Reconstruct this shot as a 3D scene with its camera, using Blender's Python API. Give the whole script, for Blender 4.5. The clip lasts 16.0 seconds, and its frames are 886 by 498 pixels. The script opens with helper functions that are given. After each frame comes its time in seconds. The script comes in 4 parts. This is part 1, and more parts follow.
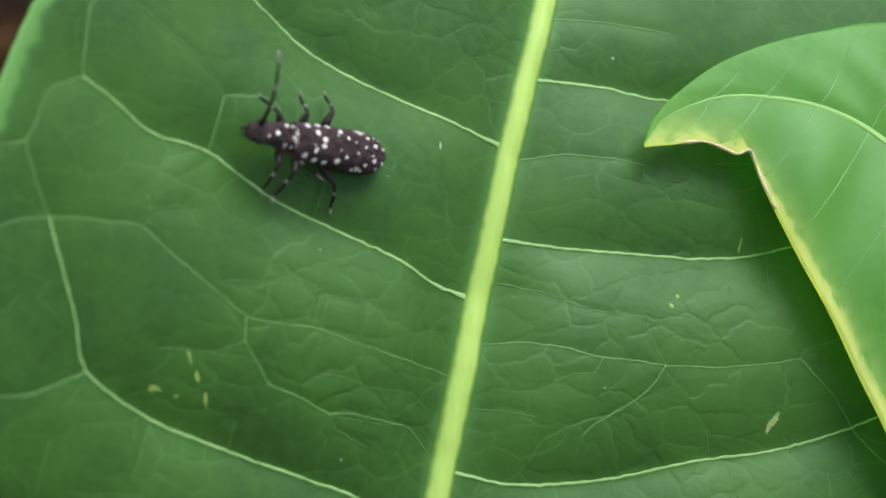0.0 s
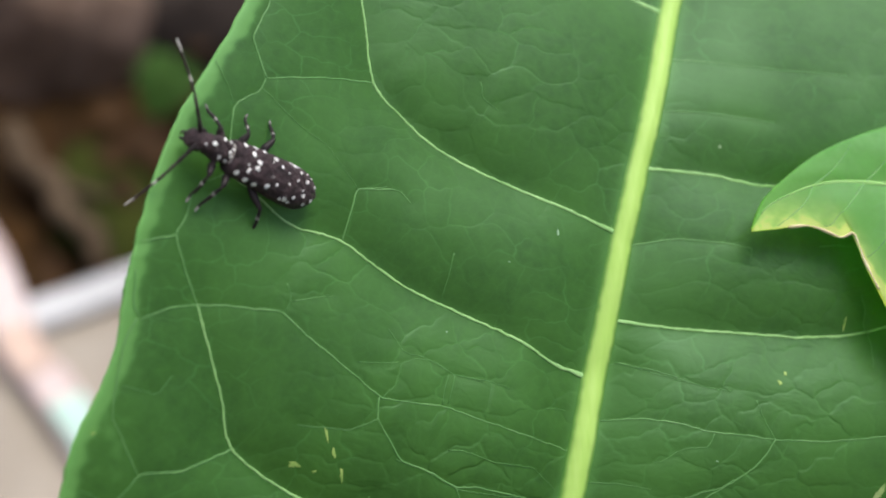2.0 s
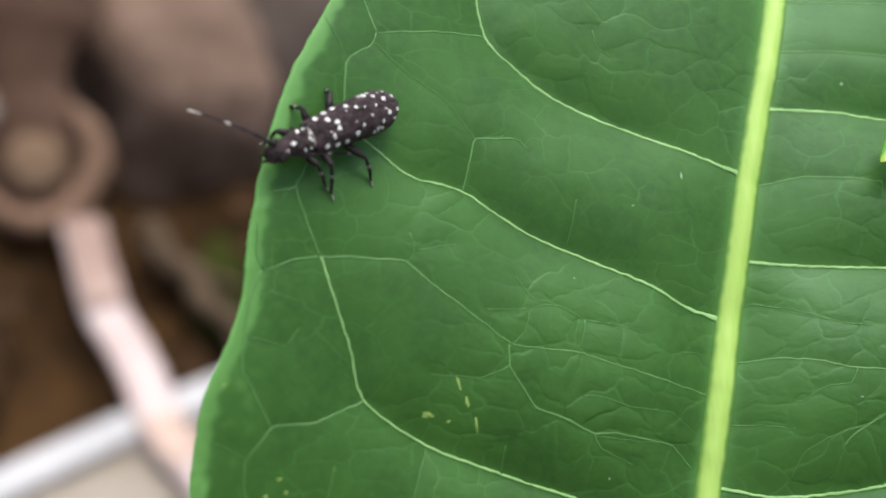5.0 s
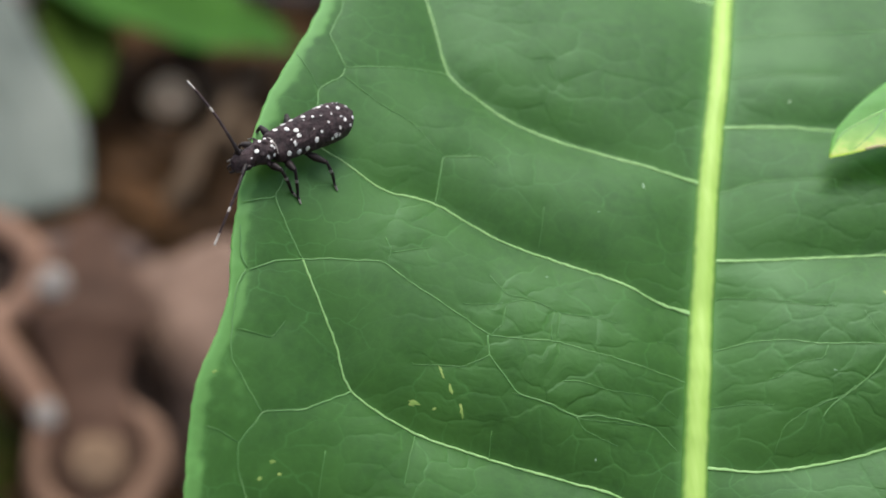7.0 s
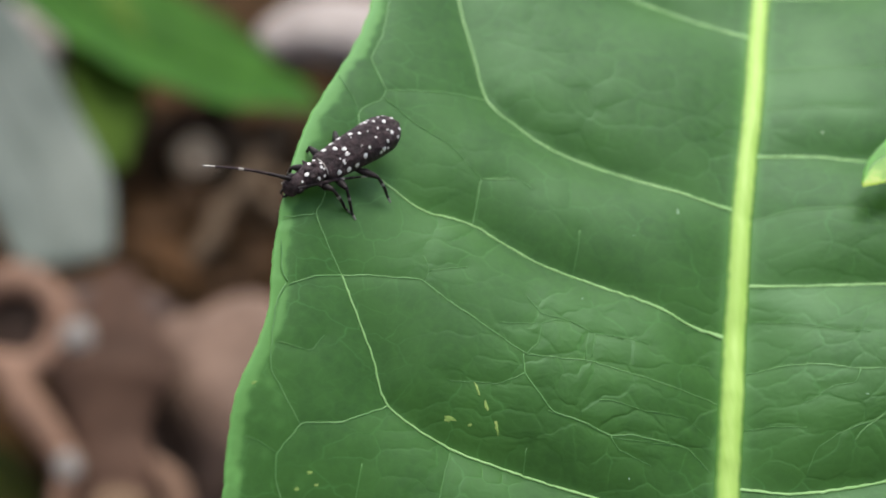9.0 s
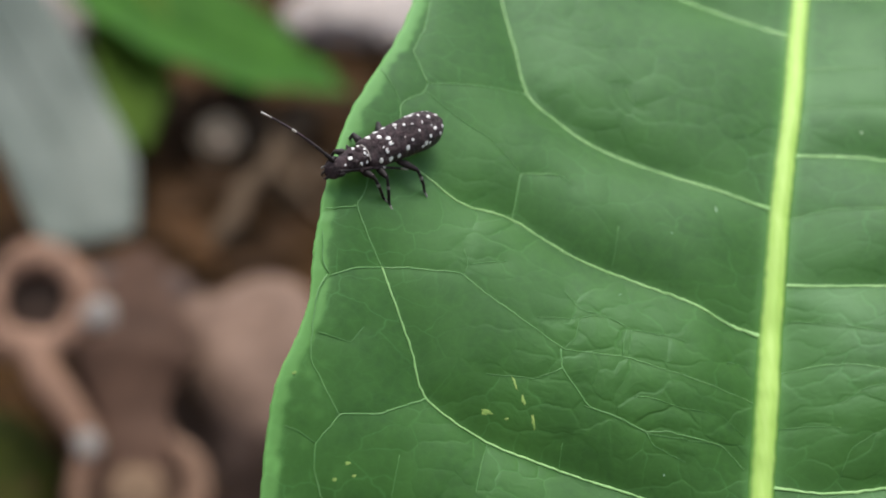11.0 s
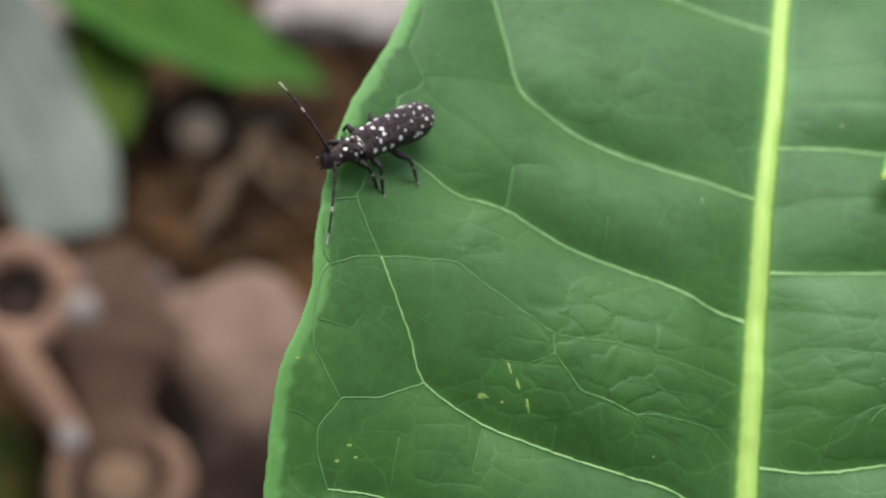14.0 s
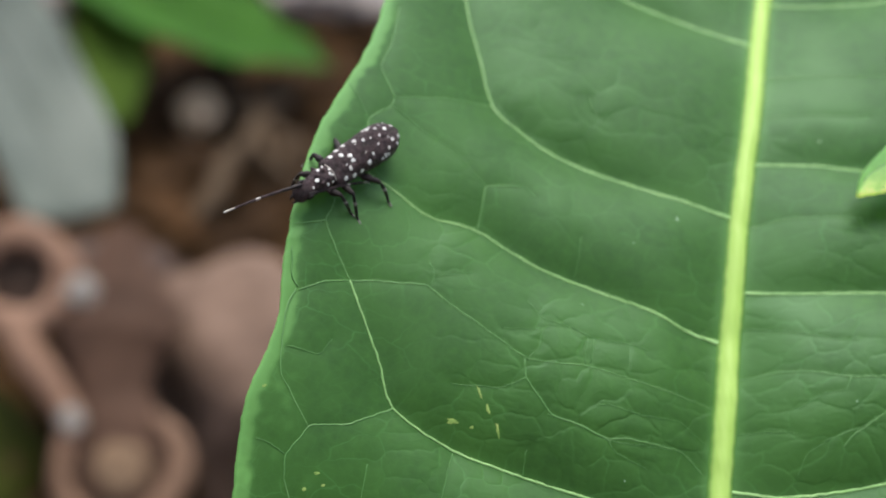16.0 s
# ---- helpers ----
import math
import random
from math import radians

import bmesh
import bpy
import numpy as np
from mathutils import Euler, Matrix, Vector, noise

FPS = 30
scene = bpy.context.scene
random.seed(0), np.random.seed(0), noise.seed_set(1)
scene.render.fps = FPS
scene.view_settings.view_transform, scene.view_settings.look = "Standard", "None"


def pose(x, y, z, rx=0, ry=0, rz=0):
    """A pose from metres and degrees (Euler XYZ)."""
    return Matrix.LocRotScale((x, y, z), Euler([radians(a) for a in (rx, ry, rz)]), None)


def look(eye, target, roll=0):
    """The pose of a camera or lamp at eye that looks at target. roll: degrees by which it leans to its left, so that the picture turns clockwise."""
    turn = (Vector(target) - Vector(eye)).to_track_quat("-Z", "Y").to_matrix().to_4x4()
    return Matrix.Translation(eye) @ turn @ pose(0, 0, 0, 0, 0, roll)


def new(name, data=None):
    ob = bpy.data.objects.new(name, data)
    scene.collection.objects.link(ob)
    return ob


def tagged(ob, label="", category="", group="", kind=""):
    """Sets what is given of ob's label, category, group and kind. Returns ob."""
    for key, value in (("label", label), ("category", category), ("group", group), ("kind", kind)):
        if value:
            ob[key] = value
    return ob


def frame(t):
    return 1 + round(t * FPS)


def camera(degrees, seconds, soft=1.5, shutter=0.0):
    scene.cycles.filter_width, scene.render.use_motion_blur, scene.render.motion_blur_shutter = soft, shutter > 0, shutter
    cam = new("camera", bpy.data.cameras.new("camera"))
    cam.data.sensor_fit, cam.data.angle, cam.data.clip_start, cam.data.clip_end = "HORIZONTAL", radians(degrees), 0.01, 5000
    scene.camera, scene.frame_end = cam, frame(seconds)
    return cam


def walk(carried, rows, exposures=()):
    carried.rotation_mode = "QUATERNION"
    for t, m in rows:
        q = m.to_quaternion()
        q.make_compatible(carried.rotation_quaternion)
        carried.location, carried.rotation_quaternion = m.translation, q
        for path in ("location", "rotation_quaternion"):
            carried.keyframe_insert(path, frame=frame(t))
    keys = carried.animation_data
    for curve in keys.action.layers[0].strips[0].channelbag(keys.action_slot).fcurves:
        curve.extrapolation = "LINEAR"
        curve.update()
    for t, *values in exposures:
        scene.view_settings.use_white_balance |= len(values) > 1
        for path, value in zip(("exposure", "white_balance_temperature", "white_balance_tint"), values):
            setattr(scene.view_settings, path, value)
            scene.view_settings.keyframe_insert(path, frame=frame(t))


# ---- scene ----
# ---------------------------------------------------------------- camera
cam = camera(28.0, 16.0, soft=1.8)
cam.data.dof.use_dof = True
cam.data.dof.focus_distance = 0.155
cam.data.dof.aperture_fstop = 21.0
PATH = [
    (0, (-0.0478, -0.0776, 0.4725), (0.0341, 0.0249, 0.3216), 32.15),
    (0.5, (-0.0497, -0.0808, 0.4730), (0.0244, 0.0262, 0.3212), 28.86),
    (1, (-0.0512, -0.0822, 0.4737), (0.0222, 0.0255, 0.3220), 28.55),
    (1.5, (-0.0542, -0.0801, 0.4765), (0.0196, 0.0288, 0.3259), 28.47),
    (2, (-0.0543, -0.0800, 0.4792), (0.0188, 0.0301, 0.3291), 27.90),
    (2.5, (-0.0553, -0.0784, 0.4775), (0.0159, 0.0328, 0.3273), 26.69),
    (3, (-0.0564, -0.0813, 0.4722), (0.0142, 0.0311, 0.3226), 26.17),
    (3.5, (-0.0537, -0.0834, 0.4691), (0.0170, 0.0290, 0.3195), 25.58),
    (4, (-0.0557, -0.0822, 0.4696), (0.0145, 0.0304, 0.3200), 25.35),
    (4.2, (-0.0554, -0.0825, 0.4728), (0.0120, 0.0311, 0.3225), 24.40),
    (6.3, (-0.0484, -0.1115, 0.4584), (0.0061, 0.0341, 0.3327), 11.13),
    (6.5, (-0.0532, -0.1138, 0.4566), (0.0004, 0.0347, 0.3339), 10.82),
    (7, (-0.0473, -0.1204, 0.4552), (0.0035, 0.0327, 0.3370), 8.95),
    (7.5, (-0.0503, -0.1245, 0.4529), (-0.0002, 0.0321, 0.3389), 8.60),
    (8, (-0.0484, -0.1260, 0.4472), (0.0014, 0.0319, 0.3351), 8.46),
    (8.5, (-0.0499, -0.1258, 0.4490), (-0.0007, 0.0327, 0.3374), 8.64),
    (9, (-0.0495, -0.1244, 0.4525), (-0.0006, 0.0339, 0.3404), 9.07),
    (9.5, (-0.0480, -0.1222, 0.4541), (0.0008, 0.0351, 0.3407), 9.52),
    (10, (-0.0497, -0.1229, 0.4535), (-0.0013, 0.0341, 0.3394), 9.79),
    (10.2, (-0.0512, -0.1226, 0.4512), (-0.0036, 0.0352, 0.3379), 9.63),
    (12.3, (-0.0523, -0.1269, 0.4581), (-0.0052, 0.0296, 0.3429), 10.07),
    (12.5, (-0.0526, -0.1268, 0.4555), (-0.0035, 0.0296, 0.3410), 10.10),
    (13, (-0.0514, -0.1288, 0.4565), (-0.0019, 0.0277, 0.3422), 9.98),
    (13.5, (-0.0535, -0.1289, 0.4571), (-0.0036, 0.0279, 0.3433), 10.23),
    (14, (-0.0550, -0.1282, 0.4558), (-0.0051, 0.0284, 0.3419), 10.33),
    (14.5, (-0.0496, -0.1290, 0.4573), (-0.0000, 0.0271, 0.3425), 10.04),
    (15, (-0.0547, -0.1253, 0.4577), (-0.0057, 0.0302, 0.3419), 10.40),
    (15.5, (-0.0534, -0.1237, 0.4589), (-0.0047, 0.0310, 0.3418), 10.27),
    (16, (-0.0511, -0.1249, 0.4597), (-0.0023, 0.0298, 0.3427), 10.12),
]
walk(cam, [(t, look(eye, target, roll)) for t, eye, target, roll in PATH], exposures=[(0.0, 0.61, 6500, 10), (2.0, 0.61, 6500, 10), (3.0, 0.68, 6500, 10), (6.3, 0.68, 6500, 10), (16.0, 0.68, 6500, 10)])

# ---------------------------------------------------------------- light
world = bpy.data.worlds.new("sky")
scene.world = world
world.use_nodes = True
wt = world.node_tree
sky = wt.nodes.new("ShaderNodeTexSky")
sky.sky_type = "NISHITA"
sky.sun_disc = False
sky.sun_elevation = radians(67)
sky.sun_rotation = radians(11)
sky.air_density, sky.dust_density = 1.0, 3.0
haze = wt.nodes.new("ShaderNodeHueSaturation")
haze.inputs["Saturation"].default_value = 0.75
wt.links.new(sky.outputs["Color"], haze.inputs["Color"])
wt.links.new(haze.outputs["Color"], wt.nodes["Background"].inputs["Color"])
wt.nodes["Background"].inputs["Strength"].default_value = 0.165
sun = new("sun", bpy.data.lights.new("sun", "SUN"))
sun.data.energy, sun.data.angle, sun.data.color = 2.1, radians(42), (0.975, 0.96, 0.86)
sun.matrix_world = look((0.08, 0.42, 1.0), (0, 0, 0))


# ---------------------------------------------------------------- materials
def graph(name, rough=0.5, spec=0.5):
    m = bpy.data.materials.new(name)
    m.use_nodes = True
    nodes, links = m.node_tree.nodes, m.node_tree.links
    b = nodes["Principled BSDF"]
    b.inputs["Roughness"].default_value = rough
    b.inputs["Specular IOR Level"].default_value = spec
    co = nodes.new("ShaderNodeTexCoord").outputs["Object"]
    return m, nodes, links, b, co


def tex_noise(nodes, links, co, scale, detail=4.0, rough=0.55, distort=0.0):
    n = nodes.new("ShaderNodeTexNoise")
    n.inputs["Scale"].default_value = scale
    n.inputs["Detail"].default_value = detail
    n.inputs["Roughness"].default_value = rough
    n.inputs["Distortion"].default_value = distort
    links.new(co, n.inputs["Vector"])
    return n


def spread(nodes, links, value, lo, hi, a=0.0, b=1.0):
    n = nodes.new("ShaderNodeMapRange")
    for key, v in (("From Min", lo), ("From Max", hi), ("To Min", a), ("To Max", b)):
        n.inputs[key].default_value = v
    links.new(value, n.inputs["Value"])
    return n.outputs["Result"]


def blend(nodes, links, fac, a, b):
    n = nodes.new("ShaderNodeMix")
    n.data_type = "RGBA"
    for socket, v in ((n.inputs[0], fac), (n.inputs[6], a), (n.inputs[7], b)):
        if isinstance(v, bpy.types.NodeSocket):
            links.new(v, socket)
        elif isinstance(v, float):
            socket.default_value = v
        else:
            socket.default_value = (*v, 1)
    return n.outputs[2]


def times(nodes, links, a, b, op="MULTIPLY"):
    n = nodes.new("ShaderNodeMath")
    n.operation = op
    for socket, v in zip(n.inputs, (a, b)):
        if isinstance(v, bpy.types.NodeSocket):
            links.new(v, socket)
        else:
            socket.default_value = v
    return n.outputs[0]


def relief(nodes, links, b, height, distance, strength=1.0):
    n = nodes.new("ShaderNodeBump")
    n.inputs["Distance"].default_value = distance
    n.inputs["Strength"].default_value = strength
    links.new(height, n.inputs["Height"])
    links.new(n.outputs["Normal"], b.inputs["Normal"])


def plain(name, dark, light, scale, rough=0.6, bump=0.0, spec=0.4, fine=6.0):
    """Two-tone surface with a broad mottling, a fine grain and a relief of the given depth in metres."""
    m, nodes, links, b, co = graph(name, rough, spec)
    wide = tex_noise(nodes, links, co, scale, 4)
    grain = tex_noise(nodes, links, co, scale * fine, 6, 0.65)
    f = times(nodes, links, times(nodes, links, wide.outputs[0], 0.65), times(nodes, links, grain.outputs[0], 0.35), "ADD")
    links.new(blend(nodes, links, spread(nodes, links, f, 0.35, 0.65), dark, light), b.inputs["Base Color"])
    links.new(spread(nodes, links, grain.outputs[0], 0.3, 0.7, rough - 0.1, min(1.0, rough + 0.1)), b.inputs["Roughness"])
    if bump:
        relief(nodes, links, b, f, bump)
    return m


def leaf_material(name, dark, light, pale, yellow, rough, net, cells, thin, crinkle, spec=0.5):
    m, nodes, links, b, co = graph(name, rough, spec)
    b.inputs["Specular Tint"].default_value = (0.66, 0.95, 0.86, 1)
    patch = tex_noise(nodes, links, co, 70, 5, 0.6)
    grain = tex_noise(nodes, links, co, 900, 5, 0.6)
    warp = nodes.new("ShaderNodeVectorMath")
    warp.operation = "MULTIPLY_ADD"
    links.new(tex_noise(nodes, links, co, 160, 3).outputs["Color"], warp.inputs[0])
    warp.inputs[1].default_value = (0.005, 0.005, 0.0)
    links.new(co, warp.inputs[2])
    flat = nodes.new("ShaderNodeMapping")
    flat.inputs["Rotation"].default_value = (0, 0, radians(18))
    flat.inputs["Scale"].default_value = (0.62, 1.0, 0.0)
    links.new(warp.outputs[0], flat.inputs["Vector"])

    def edges(scale):
        v = nodes.new("ShaderNodeTexVoronoi")
        v.voronoi_dimensions = "2D"
        v.feature = "DISTANCE_TO_EDGE"
        v.inputs["Scale"].default_value = scale
        links.new(flat.outputs["Vector"], v.inputs["Vector"])
        return v.outputs["Distance"]

    big, small = edges(cells), edges(cells * 3.1)
    broken = spread(nodes, links, tex_noise(nodes, links, co, 120, 3).outputs[0], 0.42, 0.6)
    line = times(nodes, links, spread(nodes, links, big, 0.0, 0.035, 1.0, 0.0), broken)
    fine = times(nodes, links, spread(nodes, links, small, 0.0, 0.07, 1.0, 0.0), 0.25)
    col = blend(nodes, links, spread(nodes, links, patch.outputs[0], 0.4, 0.62), dark, light)
    col = blend(nodes, links, spread(nodes, links, grain.outputs[0], 0.3, 0.75, 0.0, 0.7), col, light)
    cell = nodes.new("ShaderNodeTexVoronoi")
    cell.voronoi_dimensions = "2D"
    cell.inputs["Scale"].default_value = cells
    links.new(flat.outputs["Vector"], cell.inputs["Vector"])
    tone = nodes.new("ShaderNodeSeparateColor")
    links.new(cell.outputs["Color"], tone.inputs["Color"])
    col = blend(nodes, links, times(nodes, links, tone.outputs[1], 0.1), col, dark)
    col = blend(nodes, links, times(nodes, links, times(nodes, links, line, fine, "ADD"), net), col, pale)
    dots = nodes.new("ShaderNodeTexVoronoi")
    dots.inputs["Scale"].default_value = 260
    links.new(co, dots.inputs["Vector"])
    sep = nodes.new("ShaderNodeSeparateColor")
    links.new(dots.outputs["Color"], sep.inputs["Color"])
    speck = times(nodes, links, spread(nodes, links, dots.outputs["Distance"], 0.03, 0.055, 1.0, 0.0), spread(nodes, links, sep.outputs[0], 0.9, 0.91))
    col = blend(nodes, links, times(nodes, links, speck, 0.75), col, (0.55, 0.68, 0.45))
    rim = nodes.new("ShaderNodeAttribute")
    rim.attribute_name = "rim"
    col = blend(nodes, links, rim.outputs["Fac"], col, yellow)
    links.new(col, b.inputs["Base Color"])
    links.new(spread(nodes, links, patch.outputs[0], 0.3, 0.7, rough + 0.06, rough - 0.06), b.inputs["Roughness"])
    b.inputs["Subsurface Weight"].default_value = 0.0
    glow = nodes.new("ShaderNodeBsdfTranslucent")
    tint = nodes.new("ShaderNodeHueSaturation")
    tint.inputs["Saturation"].default_value = 1.15
    tint.inputs["Value"].default_value = 2.6
    links.new(col, tint.inputs["Color"])
    links.new(tint.outputs["Color"], glow.inputs["Color"])
    both = nodes.new("ShaderNodeMixShader")
    both.inputs[0].default_value = thin
    links.new(b.outputs[0], both.inputs[1])
    links.new(glow.outputs[0], both.inputs[2])
    links.new(both.outputs[0], nodes["Material Output"].inputs["Surface"])
    # puckered cells between the finest veins, stronger in some places than in others
    where = spread(nodes, links, tex_noise(nodes, links, co, 45, 2).outputs[0], 0.40, 0.64, 0.16, 1.0)
    pucker = nodes.new("ShaderNodeAttribute")
    pucker.attribute_name = "pucker"
    where = times(nodes, links, where, pucker.outputs["Fac"])
    step = nodes.new("ShaderNodeTexVoronoi")
    step.voronoi_dimensions = "2D"
    step.feature = "SMOOTH_F1"
    step.inputs["Scale"].default_value = cells
    step.inputs["Smoothness"].default_value = 0.22
    links.new(flat.outputs["Vector"], step.inputs["Vector"])
    rise = nodes.new("ShaderNodeSeparateColor")
    links.new(step.outputs["Color"], rise.inputs["Color"])
    h = times(nodes, links, spread(nodes, links, big, 0.0, 0.12, 0.0, 0.28), spread(nodes, links, big, 0.0, 0.5, 0.0, 0.8), "ADD")
    h = times(nodes, links, h, times(nodes, links, rise.outputs[0], 1.1), "ADD")
    h = times(nodes, links, h, spread(nodes, links, small, 0.0, 0.35, 0.0, 0.16), "ADD")
    h = times(nodes, links, h, times(nodes, links, tex_noise(nodes, links, co, 420, 3, 0.6).outputs[0], 0.25), "ADD")
    h = times(nodes, links, times(nodes, links, h, where), times(nodes, links, grain.outputs[0], 0.06), "ADD")
    relief(nodes, links, b, h, crinkle)
    return m


M_LEAF = leaf_material("leaf_green", (0.0195, 0.072, 0.0025), (0.038, 0.119, 0.010), (0.10, 0.27, 0.07), (0.14, 0.34, 0.08), 0.54, 0.22, 400, 0.13, 0.000053, 0.46)
M_YOUNG = leaf_material("young_leaf_green", (0.115, 0.29, 0.052), (0.170, 0.36, 0.085), (0.20, 0.40, 0.13), (0.60, 0.62, 0.27), 0.40, 0.2, 230, 0.58, 0.00004, 0.6)
M_SOFT = plain("young_vein_green", (0.12, 0.315, 0.072), (0.185, 0.385, 0.12), 300, 0.55)
M_STALK = plain("young_midrib_green", (0.17, 0.38, 0.08), (0.24, 0.45, 0.13), 300, 0.55)
M_RIB = plain("midrib_green", (0.23, 0.40, 0.065), (0.38, 0.54, 0.15), 420, 0.6, 0.0001)


def rib_material():
    """Yellow-green midrib that fades into the blade on both sides."""
    m, nodes, links, b, co = graph("midrib_fading_green", 0.5, 0.3)
    core = nodes.new("ShaderNodeAttribute")
    core.attribute_name = "core"
    streak = nodes.new("ShaderNodeMapping")
    streak.inputs["Rotation"].default_value = (0, 0, radians(15))
    streak.inputs["Scale"].default_value = (1.0, 0.12, 1.0)
    links.new(co, streak.inputs["Vector"])
    n = tex_noise(nodes, links, streak.outputs["Vector"], 1500, 2)
    col = blend(nodes, links, spread(nodes, links, n.outputs[0], 0.2, 0.8), (0.29, 0.47, 0.085), (0.36, 0.53, 0.13))
    links.new(blend(nodes, links, core.outputs["Fac"], (0.036, 0.145, 0.014), col), b.inputs["Base Color"])
    relief(nodes, links, b, n.outputs[0], 0.000012)
    return m


M_CORE = rib_material()
M_VEIN = plain("vein_green", (0.15, 0.33, 0.085), (0.25, 0.45, 0.16), 300, 0.5, 0.00005)
M_LOOP = plain("loop_vein_green", (0.06, 0.19, 0.038), (0.128, 0.285, 0.085), 250, 0.5)
M_HAIR = plain("veinlet_green", (0.045, 0.16, 0.025), (0.085, 0.23, 0.055), 250, 0.5)
M_CORK = plain("dry_leaf_edge", (0.45, 0.38, 0.20), (0.66, 0.58, 0.36), 400, 0.8, 0.0001)
M_FLECK = {"y": plain("yellow_scar", (0.12, 0.27, 0.04), (0.36, 0.46, 0.12), 1600, 0.6), "w": plain("white_speck", (0.16, 0.32, 0.16), (0.34, 0.48, 0.32), 900, 0.6), "t": plain("tan_scar", (0.15, 0.28, 0.07), (0.38, 0.42, 0.18), 1800, 0.6)}
M_SHELL = plain("beetle_brown_black", (0.008, 0.004, 0.005), (0.075, 0.045, 0.050), 1700, 0.55, 0.0005, 0.3)
M_SPOT = plain("beetle_white_scale", (0.62, 0.60, 0.58), (0.85, 0.84, 0.82), 1500, 0.8, 0.00003)
M_LEG = plain("beetle_leg_black", (0.006, 0.004, 0.004), (0.026, 0.018, 0.018), 1200, 0.5, 0.00003, 0.25)
M_PALE = plain("beetle_pale_band", (0.35, 0.31, 0.28), (0.6, 0.57, 0.52), 1500, 0.7)
M_BAND = plain("beetle_grey_band", (0.12, 0.11, 0.10), (0.26, 0.25, 0.22), 1500, 0.7)
# soil and litter browns are lowered to include the shade under the plants
M_SOIL = plain("shade_dark_soil", (0.014, 0.0075, 0.003), (0.068, 0.034, 0.012), 30, 0.95, 0.004, 0.1)
M_LITTER = plain("shade_dark_litter", (0.010, 0.005, 0.002), (0.058, 0.030, 0.013), 45, 0.85, 0.0005, 0.1)
M_ROCK = plain("mauve_brown_stone", (0.062, 0.038, 0.027), (0.235, 0.157, 0.118), 22, 0.8, 0.0015, 0.1)
M_CLAY = plain("brown_fired_clay", (0.046, 0.026, 0.018), (0.114, 0.065, 0.044), 35, 0.7, 0.001, 0.1)
M_RIM = plain("worn_tan_clay", (0.145, 0.082, 0.054), (0.28, 0.172, 0.122), 40, 0.75, 0.0008, 0.1)
M_GREY = plain("grey_green_leaf", (0.090, 0.112, 0.090), (0.165, 0.19, 0.16), 25, 0.55, 0.0005)
M_PLANT = plain("weed_green", (0.016, 0.062, 0.003), (0.034, 0.108, 0.009), 40, 0.7, 0.0004, 0.1)
M_OLIVE = plain("weed_olive", (0.038, 0.075, 0.006), (0.070, 0.125, 0.015), 40, 0.7, 0.0004, 0.1)
M_EARTH = plain("earthy_tan_clay", (0.115, 0.068, 0.044), (0.235, 0.146, 0.100), 45, 0.8, 0.0008, 0.1)
# clay darkened to carry the shade inside the ring's hole
M_HOLE = plain("hole_shade_clay", (0.020, 0.013, 0.010), (0.055, 0.036, 0.027), 60, 0.85, 0.0008, 0.1)
M_MAUVE = plain("dull_mauve_stone", (0.046, 0.031, 0.026), (0.118, 0.082, 0.068), 30, 0.85, 0.0012, 0.1)
M_DEAD = plain("orange_brown_dead_leaf", (0.030, 0.014, 0.005), (0.075, 0.036, 0.013), 70, 0.8, 0.0004, 0.1)
# darker copy of the boulder's stone, with its shade in the colour
M_ROCK_SHADE = plain("shaded_boulder_stone", (0.030, 0.022, 0.018), (0.080, 0.060, 0.050), 30, 0.85, 0.0012, 0.1)
M_DULL = plain("dull_dark_weed", (0.010, 0.030, 0.003), (0.024, 0.058, 0.008), 40, 0.75, 0.0004, 0.1)
M_FAR = plain("pale_pinkish_stone", (0.27, 0.23, 0.21), (0.42, 0.37, 0.34), 40, 0.85, 0.0008, 0.1)
M_PEBBLE = plain("pale_pebble", (0.44, 0.32, 0.20), (0.62, 0.475, 0.325), 60, 0.8, 0.0006, 0.1)
M_TWIG = plain("grey_brown_twig", (0.045, 0.029, 0.017), (0.11, 0.078, 0.050), 60, 0.85, 0.0008, 0.1)
M_MOSS = plain("dark_moss", (0.012, 0.016, 0.002), (0.035, 0.042, 0.006), 60, 0.95, 0.002, 0.1)
M_DISC = plain("grey_brown_clay", (0.13, 0.083, 0.052), (0.23, 0.155, 0.10), 50, 0.8, 0.0006, 0.1)
M_PALE_PATCH = plain("pale_grey_patch", (0.19, 0.17, 0.15), (0.32, 0.30, 0.28), 80, 0.8, 0.0004, 0.1)
M_WALL = plain("rough_grey_render", (0.30, 0.28, 0.25), (0.42, 0.40, 0.36), 3, 0.9, 0.003, 0.1)
M_STRIP = plain("white_plastic", (0.31, 0.305, 0.31), (0.44, 0.43, 0.44), 30, 0.5, 0.0002)
M_STRIP2 = plain("faded_pink_plastic", (0.40, 0.28, 0.26), (0.55, 0.47, 0.46), 30, 0.5, 0.0002)
M_PEACH = plain("faded_peach_print", (0.42, 0.28, 0.22), (0.52, 0.38, 0.31), 60, 0.6)
M_TAN = plain("rusty_pink_tan", (0.24, 0.15, 0.12), (0.36, 0.25, 0.21), 60, 0.7)
M_MINT = plain("faded_mint_print", (0.32, 0.46, 0.40), (0.43, 0.56, 0.50), 60, 0.6)
M_SLAB = plain("beige_concrete", (0.23, 0.193, 0.152), (0.33, 0.285, 0.24), 25, 0.85, 0.0008)


# ---------------------------------------------------------------- mesh helpers
def empty(name, m=None):
    ob = new(name)
    ob.empty_display_size = 0.01
    if m is not None:
        ob.matrix_world = m
    return ob


